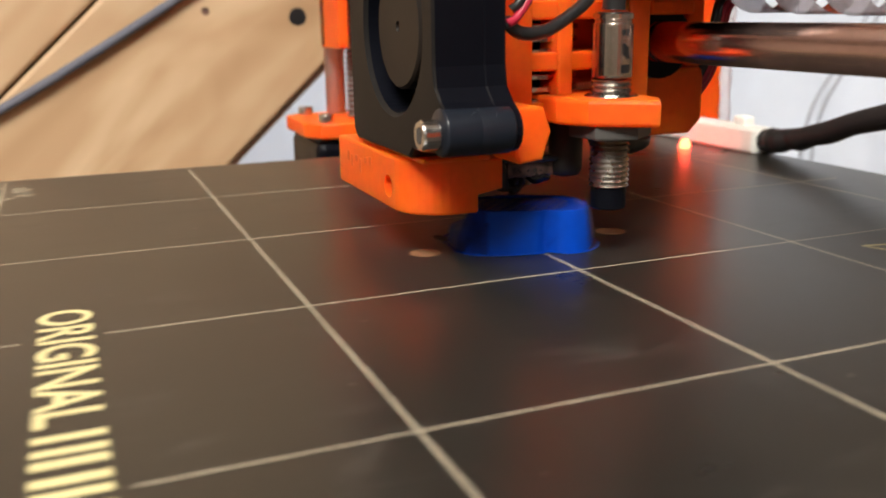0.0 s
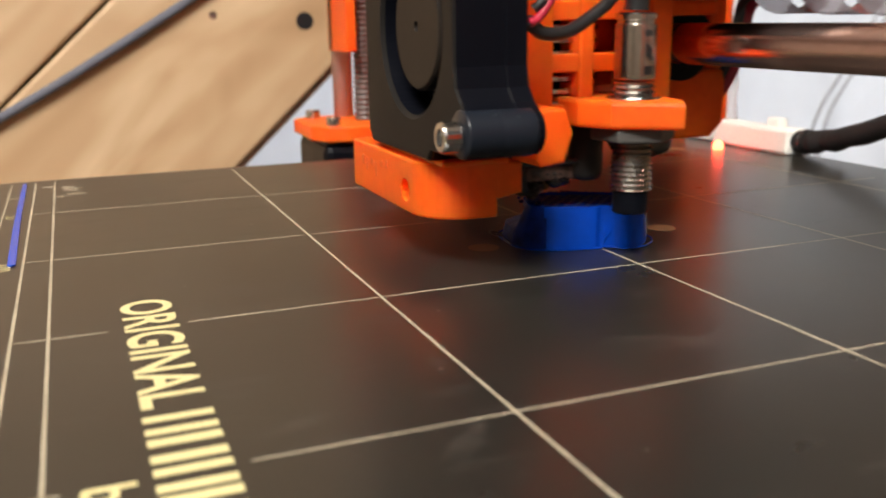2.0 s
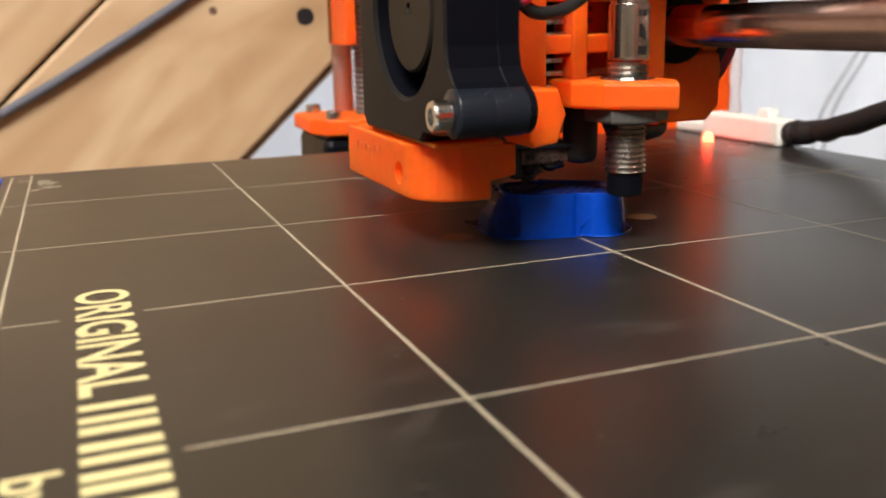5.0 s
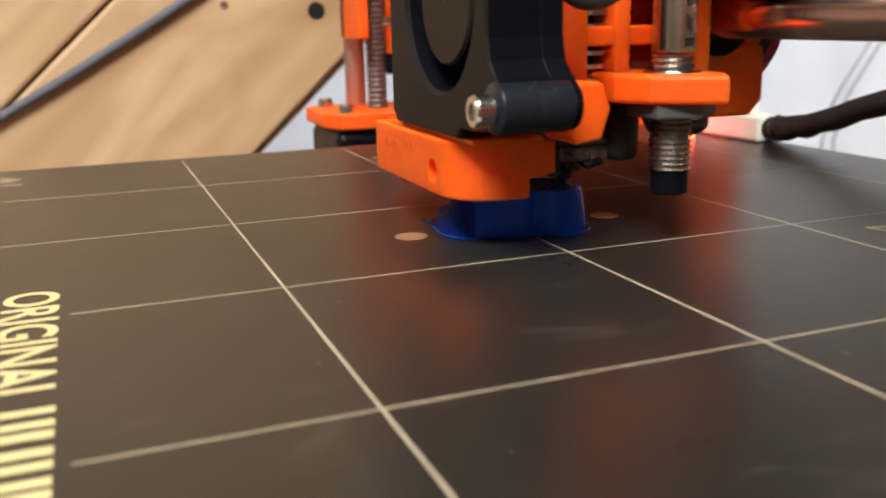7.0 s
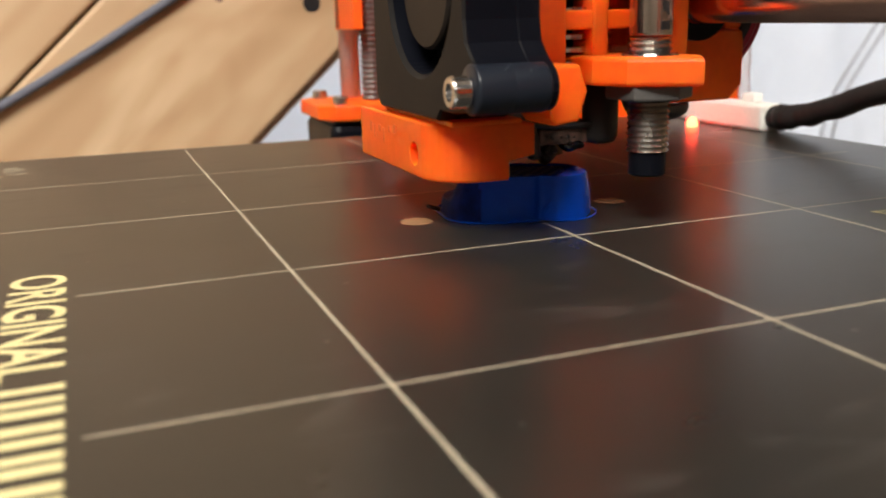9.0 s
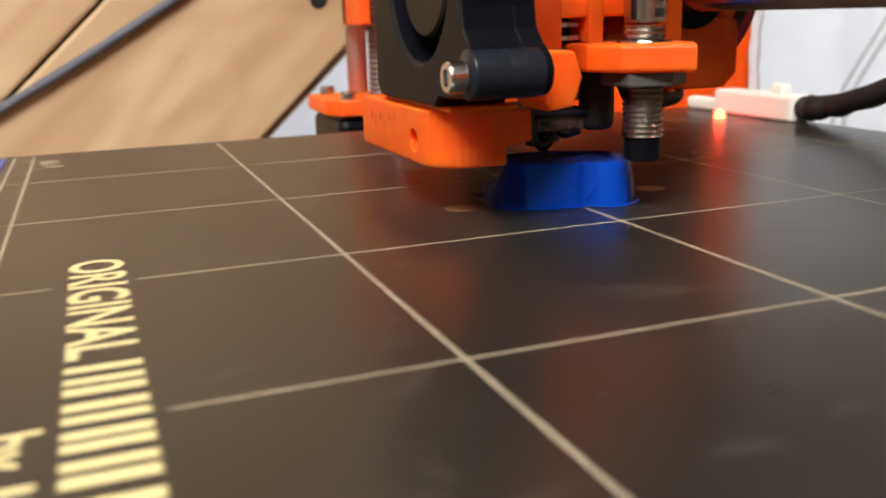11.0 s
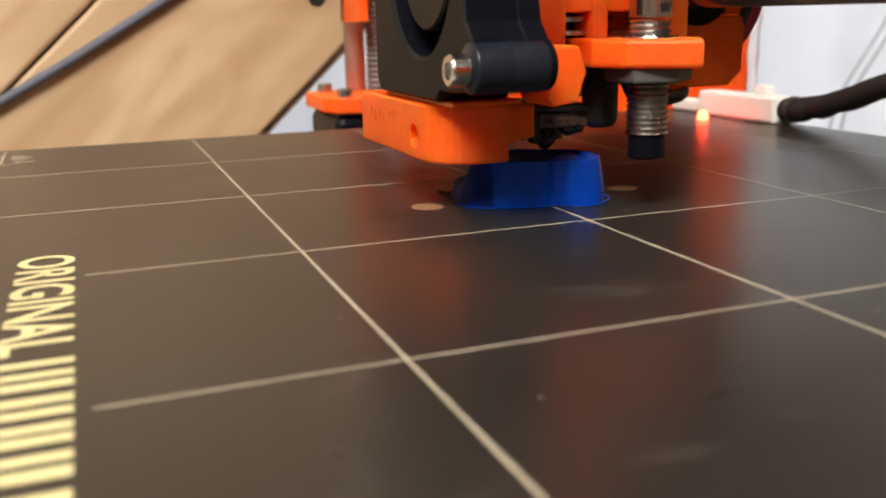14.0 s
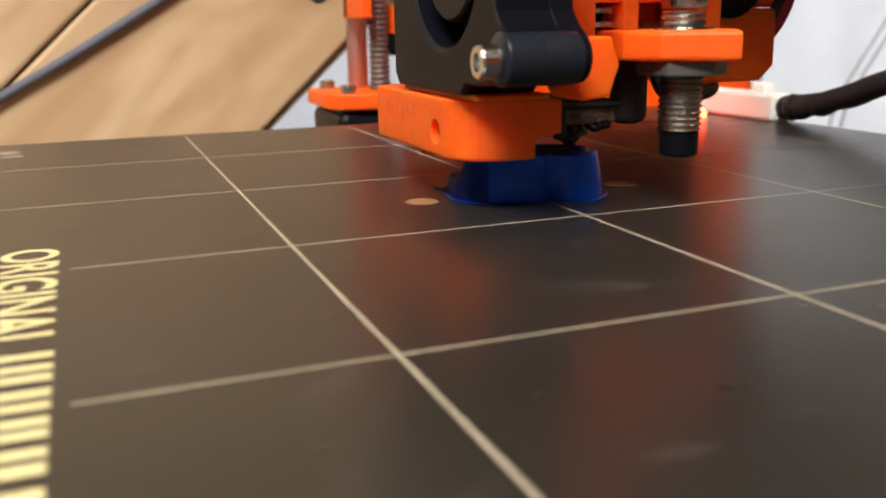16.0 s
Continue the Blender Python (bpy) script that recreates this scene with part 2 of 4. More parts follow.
FLOOR_WOOD = material("brown_floor", (0.22, 0.14, 0.08), 0.5, grain=60, patch=4)
TABLE_WOOD = material("dark_table_top", (0.16, 0.10, 0.06), 0.5, grain=200, patch=8)
DARK_EDGE = material("dark_brown_edge", (0.15, 0.08, 0.045), 0.7, grain=400, vary=0.4)
WOOD = wood_material("pale_planed_wood")
LED_RED = glow("red_led", (1.0, 0.04, 0.016), 34)
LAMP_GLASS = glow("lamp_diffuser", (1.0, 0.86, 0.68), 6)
CLEAR = clear_plastic("clear_spiral_wrap", (0.60, 0.53, 0.56))
MILKY = clear_plastic("milky_tube_plastic", (0.92, 0.86, 0.86))

# ---- shapes, all in millimetres ----


def part(name, bm, mat, parent=None, label="", smooth=False):
    """Links a bmesh, drawn in millimetres, as one mesh object."""
    bm.transform(Matrix.Scale(MM, 4))
    bmesh.ops.recalc_face_normals(bm, faces=bm.faces)
    me = bpy.data.meshes.new(name)
    bm.to_mesh(me)
    bm.free()
    for f in me.polygons:
        f.use_smooth = smooth
    me.materials.append(mat)
    ob = new(name, me)
    ob.parent = parent
    if label:
        tagged(ob, label)
    return ob


def empty(name, label, category, **more):
    ob = new(name)
    ob.empty_display_size = 0.01
    return tagged(ob, label, category, **more)


def rounded(bm, edges, r, seg=2):
    if r:
        bmesh.ops.bevel(bm, geom=list(edges), offset=r, segments=seg, affect="EDGES", profile=0.5)


def box(x0, y0, z0, x1, y1, z1, r=0.0, bm=None, seg=2):
    bm = bm or bmesh.new()
    g = bmesh.ops.create_cube(bm, size=1.0)
    vs = g["verts"]
    for v in vs:
        v.co = Vector(((x0 + x1) / 2 + v.co.x * (x1 - x0), (y0 + y1) / 2 + v.co.y * (y1 - y0), (z0 + z1) / 2 + v.co.z * (z1 - z0)))
    rounded(bm, {e for v in vs for e in v.link_edges}, r, seg)
    return bm


def prism(poly, h0, h1, axis="z", r=0.0, bm=None, seg=2):
    """A straight prism over a polygon; axis y: the polygon is x, z; axis x: it is y, z."""
    bm = bm or bmesh.new()
    at = {"z": lambda a, b, h: (a, b, h), "y": lambda a, b, h: (a, h, b), "x": lambda a, b, h: (h, a, b)}[axis]
    lo = [bm.verts.new(at(a, b, h0)) for a, b in poly]
    hi = [bm.verts.new(at(a, b, h1)) for a, b in poly]
    n = len(poly)
    fs = [bm.faces.new(lo), bm.faces.new(hi)] + [bm.faces.new((lo[i], lo[(i + 1) % n], hi[(i + 1) % n], hi[i])) for i in range(n)]
    bmesh.ops.recalc_face_normals(bm, faces=fs)
    if r:
        rounded(bm, {e for f in fs[:2] for e in f.edges}, r, seg)
    return bm


def basis(axis):
    z = Vector(axis).normalized()
    x = z.orthogonal().normalized()
    return x, z.cross(x), z


def lathe(origin, axis, profile, seg=32, bm=None, caps=True):
    """Turns a profile of (radius, height) about an axis."""
    bm = bm or bmesh.new()
    x, y, z = basis(axis)
    o = Vector(origin)
    rings = [[bm.verts.new(o + z * h + (x * math.cos(a) + y * math.sin(a)) * max(r, 0.001))
              for a in (2 * math.pi * k / seg for k in range(seg))] for r, h in profile]
    for a, b in zip(rings, rings[1:]):
        for k in range(seg):
            bm.faces.new((a[k], a[(k + 1) % seg], b[(k + 1) % seg], b[k]))
    if caps:
        bm.faces.new(rings[0]), bm.faces.new(rings[-1])
    return bm


def sweep(points, radius, seg=10, bm=None, steps=8):
    """A round cable through points, smoothed; radius may be a list, one for each point."""
    bm = bm or bmesh.new()
    P = [Vector(p) for p in points]
    R = list(radius) if isinstance(radius, (list, tuple)) else [radius] * len(P)
    path, rad = [], []
    for i in range(len(P) - 1):
        a, b, c, d = P[max(i - 1, 0)], P[i], P[i + 1], P[min(i + 2, len(P) - 1)]
        for k in range(steps):
            t = k / steps
            path.append(0.5 * ((2 * b) + (c - a) * t + (2 * a - 5 * b + 4 * c - d) * t * t + (3 * b - a - 3 * c + d) * t ** 3))
            rad.append(R[i] * (1 - t) + R[i + 1] * t)
    path.append(P[-1]), rad.append(R[-1])
    up = (path[1] - path[0]).orthogonal().normalized()
    rings = []
    for i, p in enumerate(path):
        tan = (path[min(i + 1, len(path) - 1)] - path[max(i - 1, 0)]).normalized()
        up = (up - tan * up.dot(tan)).normalized()
        side = tan.cross(up)
        rings.append([bm.verts.new(p + (up * math.cos(2 * math.pi * k / seg) + side * math.sin(2 * math.pi * k / seg)) * rad[i]) for k in range(seg)])
    for a, b in zip(rings, rings[1:]):
        for k in range(seg):
            bm.faces.new((a[k], a[(k + 1) % seg], b[(k + 1) % seg], b[k]))
    bm.faces.new(rings[0]), bm.faces.new(rings[-1])
    return bm


def arc(cx, cy, r, a0, a1, n=10):
    return [(cx + r * math.cos(radians(a0 + (a1 - a0) * k / n)), cy + r * math.sin(radians(a0 + (a1 - a0) * k / n))) for k in range(n + 1)]


def rect_round(x0, y0, x1, y1, r, n=5):
    return arc(x1 - r, y0 + r, r, -90, 0, n) + arc(x1 - r, y1 - r, r, 0, 90, n) + arc(x0 + r, y1 - r, r, 90, 180, n) + arc(x0 + r, y0 + r, r, 180, 270, n)


def lettering(name, text, x0, x1, y0, y1, z, mat, parent, bold=0.0, label=""):
    """Flat printed letters that fill a field; they read along x."""
    cu = bpy.data.curves.new(name, "FONT")
    cu.body, cu.size, cu.offset, cu.resolution_u = text, 1.0, bold, 4
    tmp = bpy.data.objects.new(name, cu)
    scene.collection.objects.link(tmp)
    bpy.context.view_layer.update()
    me = bpy.data.meshes.new_from_object(tmp.evaluated_get(bpy.context.evaluated_depsgraph_get()))
    bpy.data.objects.remove(tmp)
    xs, ys = [v.co.x for v in me.vertices], [v.co.y for v in me.vertices]
    for v in me.vertices:
        v.co = Vector((x0 + (v.co.x - min(xs)) / (max(xs) - min(xs)) * (x1 - x0), y0 + (v.co.y - min(ys)) / (max(ys) - min(ys)) * (y1 - y0), z)) * MM
    me.name = name
    me.materials.clear()
    me.materials.append(mat)
    ob = new(name, me)
    ob.parent = parent
    return tagged(ob, label) if label else ob


# ---- the room ----


def room():
    tagged(part("floor", box(-500, -2200, -900, 2600, 1300, -850), FLOOR_WOOD), "brown wooden room floor", "floor", kind="structure")
    tagged(part("ceiling", box(-500, -2200, 1600, 2600, 1300, 1650), CEILING_PAINT), "plain white painted ceiling", "ceiling", kind="structure")
    for name, b in (("wall_east", (2600, -2200, -850, 2660, 1300, 1600)), ("wall_south", (-560, -2260, -850, 2660, -2200, 1600)),
                    ("wall_north", (-560, 1300, -850, 2660, 1360, 1600))):
        pale = name != "wall_north"
        tagged(part(name, box(*b), PALE_PAINT if pale else WALL_PAINT), "beige painted plain room wall" if pale else "brown panelled plain room wall", "wall", kind="structure")
    bm = box(-560, -2200, -850, -500, -60, 1600)
    box(-560, 1140, -850, -500, 1300, 1600, bm=bm)
    box(-560, -60, -850, -500, 1140, -200, bm=bm)
    box(-560, -60, 260, -500, 1140, 1600, bm=bm)
    tagged(part("wall_west", bm, WALL_PAINT), "brown panelled room wall round the window", "wall", kind="structure")
    win = tagged(new("window_1"), "white framed window behind a drawn curtain", "window", kind="structure")
    for b in ((-556, -60, -200, -540, -15, 260), (-556, 1095, -200, -540, 1140, 260), (-556, -14.8, -200, -540, 1094.8, -180), (-556, -14.8, 240, -540, 1094.8, 260)):
        part("window_frame", box(*b, 2), WHITE_PLASTIC, win)
    part("pane", box(-552, -14.6, -179.8, -548, 1094.6, 239.8), MILKY, win)
    bm = bmesh.new()
    ny, nz = 96, 26
    fold = lambda y, z: 9 * math.sin((y + 0.45 * z) / 47.0) + 4.5 * math.sin((y - 0.25 * z) / 19.0 + 1.0) + 2 * math.sin((y + 1.1 * z) / 11.0)
    front = [[bm.verts.new((-466 + fold(-100 + 1280 * i / ny, -400 + 700 * k / nz), -100 + 1280 * i / ny, -400 + 700 * k / nz)) for k in range(nz + 1)] for i in range(ny + 1)]
    for a, b in zip(front, front[1:]):
        for k in range(nz):
            bm.faces.new((a[k], a[k + 1], b[k + 1], b[k]))
    bmesh.ops.solidify(bm, geom=list(bm.faces), thickness=1.5)
    tagged(part("curtain", bm, CURTAIN, smooth=True), "white creased thin curtain drawn before the window", "curtain")
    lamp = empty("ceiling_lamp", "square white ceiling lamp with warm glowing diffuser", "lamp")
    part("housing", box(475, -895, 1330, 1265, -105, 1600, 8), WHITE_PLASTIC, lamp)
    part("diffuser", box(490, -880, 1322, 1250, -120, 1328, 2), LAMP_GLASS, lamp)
    table = empty("table", "dark wooden table under the printer", "table")
    part("tabletop", box(-300, -400, -150, 700, 650, -122, 3), TABLE_WOOD, table)
    for x in (-280, 640):
        for y in (-380, 590):
            part("leg", box(x, y, -850, x + 45, y + 45, -150.5, 2), TABLE_WOOD, table)


room()


def plank_panel():
    """Pale planks nailed aslant against the wall."""
    panel = empty("plank_panel", "pale planed wooden planks mounted diagonally against the wall", "wood panel")
    turn = math.degrees(math.atan2(47.8, 51.2))
    pitch = 94.6
    for k in range(4):
        bm = box(-420, 0.7 + k * pitch, -20, 420, (k + 1) * pitch - 0.7, 0, 1.8)
        ob = part("plank", bm, WOOD, panel)
        # local x runs up the slant, local y across it, local z towards the room
        ob.matrix_basis = Matrix.Translation(Vector((-165, 81.4, -22.4)) * MM) @ Matrix(
            ((0, 0, 1, 0), (math.cos(radians(turn)), -math.sin(radians(turn)), 0, 0), (math.sin(radians(turn)), math.cos(radians(turn)), 0, 0), (0, 0, 0, 1)))
    back = part("backing_board", box(-420, 1.5, -26, 420, 4 * pitch, -20.2, 0.3), DARK_EDGE, panel, "dark brown backing board")
    back.matrix_basis = ob.matrix_basis.copy()
    trim = part("edge_trim", box(-420, -2.4, -19, 420, 0.8, -2.5, 0.4), DARK_EDGE, panel, "dark brown strip along the lower plank edge")
    trim.matrix_basis = ob.matrix_basis.copy()
    part("drill_hole", lathe((-164.9, 114.8, 44.3), (1, 0, 0), [(4.1, -12), (4.3, 0.05)], 24), BLACK_WIRE, panel, "dark round drilled hole")
    part("knot", lathe((-164.9, 71.0, 47.5), (1, 0, 0), [(2.0, -3), (1.9, 0.05)], 12), SOOT, panel, "small brown knot")
    part("batten", box(-206, -80, -122, -192, -60, 300, 1), WOOD, panel)
    part("batten", box(-206, 20, -122, -192, 40, 300, 1), WOOD, panel)
    return panel


plank_panel()

grey_cable = part("grey_cable", sweep([(-162.5, -320, -118), (-162.5, -140, -56), (-162.5, -24.2, 4.9), (-162.5, 20, 29.9), (-162.5, 62.6, 55.8), (-162.5, 110, 86), (-162.5, 200, 150)], 2.15, 14), GREY_CABLE, None, smooth=True)
tagged(grey_cable, "grey round cable slung in front of the planks", "cable")


def thin_cords():
    for y in (0, 15):
        ob = part("thin_cable", sweep([(-446, 705 + y, -400), (-446, 703 + y, -130), (-446, 706 + y, -80), (-446, 716 + y, -50), (-446, 736 + y, -21), (-446, 756 + y, 6), (-446, 776 + y, 36), (-446, 800 + y, 84), (-448, 830 + y, 220)], 1.3, 8), GREY_CORD, None, smooth=True)
        tagged(ob, "thin pale grey cable hanging before the white curtain", "cable", group="pale cables")


thin_cords()

# ---- the printer's standing parts ----


def thread(origin, axis, r0, r1, pitch, length, seg=20):
    n = int(length / pitch * 2)
    return lathe(origin, axis, [(r1 if k % 2 else r0, k * pitch / 2) for k in range(n + 1)], seg)


def cap_screw(at, axis, r, h, parent, label=""):
    """A socket head screw; the socket is a six-sided hollow."""
    s = part("screw", lathe(at, axis, [(r * 0.94, 0), (r, r * 0.1), (r, h - 0.4), (r * 0.9, h), (r * 0.56, h), (r * 0.52, h - r * 0.6), (0.01, h - r * 0.62)], 24), STEEL, parent, label or "bright steel socket screw", smooth=False)
    return s


def printer_frame():
    p = empty("printer_frame", "black and orange desktop printer frame with steel rods", "printer")
    # left tower: motor, bracket, screw, rod
    motor = part("stepper_motor", box(-81, 89.5, -42, -39, 131.5, -0.2, 3), BLACK, p, "black square stepper motor")
    part("flange", box(-80.5, 90, -0.19, -39.5, 131, 0.9, 0.3), SILICONE, motor)
    plate = [(-81.5, 92), (-77, 87), (-47, 86.5), (-38.5, 91), (-37, 98), (-37, 136), (-84, 136)]
    part("tower_bracket", prism(plate, 1.0, 6.4, "z", 0.5), ORANGE, p, "orange printed bracket of the tower")
    part("bracket_back", box(-84, 130, 6.3, -37, 136, 24, 0.6), ORANGE, p)
    for x in (-75.5, -44.5):
        cap_screw((x, 94.6, 6.2), (0, 0, 1), 2.9, 3.3, p)
    part("lead_screw", thread((-60, 111.6, 1), (0, 0, 1), 4.1, 3.3, 2.0, 240), DARK_STEEL, p, "dull threaded lead screw", smooth=False)
    part("smooth_rod", lathe((-77, 107.8, 5), (0, 0, 1), [(4, 0), (4, 245)], 24), ROD_STEEL, p, "satin round steel rod", smooth=True)
    part("axis_end", prism([(101.6, 33), (105.4, 33), (105.4, 100), (101.6, 100)], -73, -47, "x", 0.5), ORANGE, p, "orange printed end piece on the tower")
    part("axis_end_slot", box(-70.5, 101.3, 33.6, -68.2, 101.58, 99), BLACK, p)
    part("nut_housing", prism([(115.8, 27), (124, 27), (124, 100), (115.8, 100)], -74, -48, "x", 0.6), ORANGE, p)
    part("belt_knob", lathe((-60, 119, 19), (0, 0, 1), [(3, 0), (4, 1.5), (4, 8)], 20), BLACK, p)
    # black frame plate behind the tower
    part("frame_leg", box(-110, 136.3, -121.8, -36, 142, 260, 0.8), BLACK, p, "black powder-coated metal frame plate")
    part("frame_beam", box(-110, 136.3, 260.1, 360, 142, 300, 0.8), BLACK, p)
    part("frame_leg", box(286, 136.3, -121.8, 360, 142, 259.9, 0.8), BLACK, p)
    for z in (39.0, 84.0):
        part("guide_rod", lathe((-74, 119.5, z), (1, 0, 0), [(3.6, 0), (4, 0.6), (4, 400)], 40), WARM_TINT_STEEL, p, "polished round steel guide rod", smooth=True)
    part("guide_end", box(300, 108, 26, 330, 131, 98, 1), ORANGE, p)
    part("right_rod", lathe((322, 109, -121.5), (0, 0, 1), [(4, 0), (4, 380)], 20), STEEL, p, smooth=True)
    return p


printer_frame()


def electronics_case():
    c = empty("electronics_case", "tall orange printed electronics case behind the bed", "case")
    part("case_foot", box(-78, 158, -121.8, -30, 245.8, 11, 1.5), ORANGE, c)
    part("case_shoulder", box(-78, 158, 11.1, -30, 190, 15, 1.2), ORANGE, c)
    part("case_body", box(-78, 246.0, -121.8, -30, 263.5, 96, 1.5), ORANGE, c)
    part("clear_tube", sweep([(-25, 260.6 + 0.4 * math.sin(k), -60 + 7 * k) for k in range(22)], [2.5 if k % 2 else 1.9 for k in range(22)], 12, steps=4), MILKY, c, "milky ribbed plastic tube", smooth=True)
    return c


electronics_case()


# unseen black boxes, added so the sheet reflects something dark here
def reflection_blocker():
    p = empty("reflection_blocker", "unseen black box added behind the bed to darken its reflection", "power supply")
    part("side_blocker", box(-80, 145, 15.3, -35, 190.6, 130, 1.2), BLACK, p, "black block added to close the gap beside the box")
    part("casing", box(-80, 191, 11.3, -36, 245.6, 130, 1.2), BLACK, p)
    for k in range(6):
        part("vent_slot", box(-35.9, 196 + 7 * k, 60, -35.6, 199.5 + 7 * k, 100), BLACK_WIRE, p)


reflection_blocker()

# ---- the bed, which slides along y ----
bed = empty("heated_bed", "dark flexible print sheet with pale yellow grid on a heated bed", "print bed")


def build_bed():
    top = 0.0
    sheet = part("print_sheet", prism(rect_round(-2, -16.5, 252, 225, 3), -0.8, top, "z"), SHEET, bed, "dark brown print sheet with faint smears")
    part("heater_board", prism(rect_round(-1, -15, 251, 223, 3), -4.5, -0.82, "z"), BLACK, bed)
    part("bed_carriage", box(40, 10, -14, 210, 200, -4.6, 1), BLACK, bed, "black metal carriage plate")
    for x in (84, 166):
        for y in (40, 150):
            part("slide_bearing", lathe((x, y, -22), (0, 1, 0), [(7.5, -12), (7.5, 12)], 20), STEEL, bed)

    def line(x0, y0, x1, y1):
        part("grid_line", box(x0, y0, -0.04, x1, y1, 0.035), LINE_INK, sheet)
    w = 0.22
    for y in (50.0, 100.0, 148.6, 197.0):
        line(1, y - w, 249, y + w)
    line(1, -0.95 - w, 249, -0.95 + w)
    line(3, -6.0 - w, 249, -6.0 + w)
    breaks = {50: ((-5.5, -1.3), (-0.6, 210)), 100: ((-5.5, -1.3), (-0.6, 210)), 150: ((-5.5, -1.3), (-0.6, 7.3), (19.0, 210)),
              200: ((-5.5, -1.3), (-0.6, 0.7), (19.3, 210))}
    for x, spans in breaks.items():
        for a, b in spans:
            cuts = [c for c in (50.0, 100.0, 148.6, 197.0) if a < c < b]
            ends = [a] + [v for c in cuts for v in (c - w - 0.02, c + w + 0.02)] + [b]
            for k in range(0, len(ends), 2):
                line(x - w * 0.7, ends[k], x + w * 0.7, ends[k + 1])
    # the printed word that can be kept, and plain bars for the names
    lettering("printed_word", "ORIGINAL", 135.7, 182.0, 9.5, 17.6, 0.05, GOLD_INK, sheet, 0.02, "pale yellow printed capital letters")
    lettering("printed_word", "by", 199.8, 207.4, 0.8, 7.9, 0.05, GOLD_INK, sheet, 0.018)

    def bars(letters, y0, y1, share, each):
        """Plain upright bars in the place of each letter."""
        for a, b in letters:
            w = (b - a) * share
            for c in (a, b - w)[:each]:
                part("printed_bar", box(c, y0, -0.04, c + w, y1, 0.045), GOLD_INK, sheet)
    bars(((184.4, 189.6), (190.8, 196.8), (198.2, 203.4), (204.4, 209.8), (211.0, 217.4), (219.4, 225.4), (231.6, 237.6), (238.8, 244.0), (245.0, 249.6)), 9.5, 17.6, 0.31, 2)
    bars(((210.8, 213.4), (214.0, 216.8), (217.4, 220.2), (220.8, 223.8), (224.4, 226.4), (229.6, 233.4), (234.2, 237.6), (238.2, 241.0), (241.6, 245.2)), 2.5, 7.7, 0.5, 1)
    for x, s in ((50, "50"), (100, "100"), (150, "150"), (200, "200")):
        lettering("scale_number", s, x + 0.4, x + 1.9 * len(s), -11.6, -7.6 if x > 100 else -8.0, 0.05, GOLD_INK, sheet, 0.0)
    line(2, -12.4, 249, -12.1)
    # small marks at the far front corner
    for x, y, l in ((12, 1.0, 3.4), (15, 1.0, 5.2), (18, 1.2, 4.0), (24, 2.2, 5.0), (27, -0.4, 2.0), (10, -4.2, 3.0), (25, -12, 4.0)):
        line(x, y, x + 1.1, y + l)
    for x, y in ((126.6, 79.2), (126.8, 121.2), (27, 105), (226, 105), (27, 197), (226, 190)):
        part("calibration_mark", lathe((x, y, -0.04), (0, 0, 1), [(3.1, 0), (3.1, 0.075)], 28), COPPER, sheet, "round copper-coloured mark")
    # triangular outline near the back
    tri = [(158.5, 158.7), (162.3, 174.0), (173.5, 164.5)]
    for a, b in zip(tri, tri[1:] + tri[:1]):
        d = Vector((b[0] - a[0], b[1] - a[1]))
        n = Vector((-d.y, d.x)).normalized() * 0.35
        part("arrow_line", prism([(a[0] - n.x, a[1] - n.y), (b[0] - n.x, b[1] - n.y), (b[0] + n.x, b[1] + n.y), (a[0] + n.x, a[1] + n.y)], -0.04, 0.03), GOLD_INK, sheet)
    # wiring at the back edge
    con = part("connector", box(19, 217.5, 0.05, 57, 226, 8.2, 1.0), WHITE_PLASTIC, bed, "white plastic cable connector")
    box_a = box(2, 218.5, 0.05, 19.5, 224, 4.6, 1.2)
    part("connector_tail", box_a, WHITE_PLASTIC, con)
    part("connector_latch", box(44, 220, 8.0, 50, 224, 11.2, 0.8), WHITE_PLASTIC, con)
    part("led", lathe((34.6, 208.4, 0.0), (0, 0, 1), [(1.8, 0), (1.8, 1.5), (1.4, 2.7), (0.5, 3.2)], 14), LED_RED, bed, "small glowing red indicator light", smooth=True)
    part("cable_sleeve", sweep([(55, 222, 4.2), (58, 222.3, 4.4), (61, 222.7, 4.9), (64, 222.4, 4.9), (68, 223, 6.0), (72, 223, 6.4), (77, 222.8, 8.2), (83, 223.2, 9.8), (92, 223, 13.2), (104, 223.4, 16.6), (125, 224, 23), (170, 232, 33), (230, 250, 40)], [2.8, 3.7, 3.3, 3.8, 3.3, 3.6, 3.2, 3.5, 3.3, 3.6, 3.5, 3.6, 3.6], 16), SLEEVE, bed, "black braided cable sleeve", smooth=True)
    for k, r in enumerate((3.2, 3.9)):
        part("tape_wrap", lathe((57 + 2.6 * k, 222.3, 4.3 + 0.2 * k), (1, 0.1, 0.12), [(r, 0), (r + 0.3, 1), (r, 2.4)], 16), BLACK_WIRE, bed)


build_bed()

# ---- things that lie on the bed ----


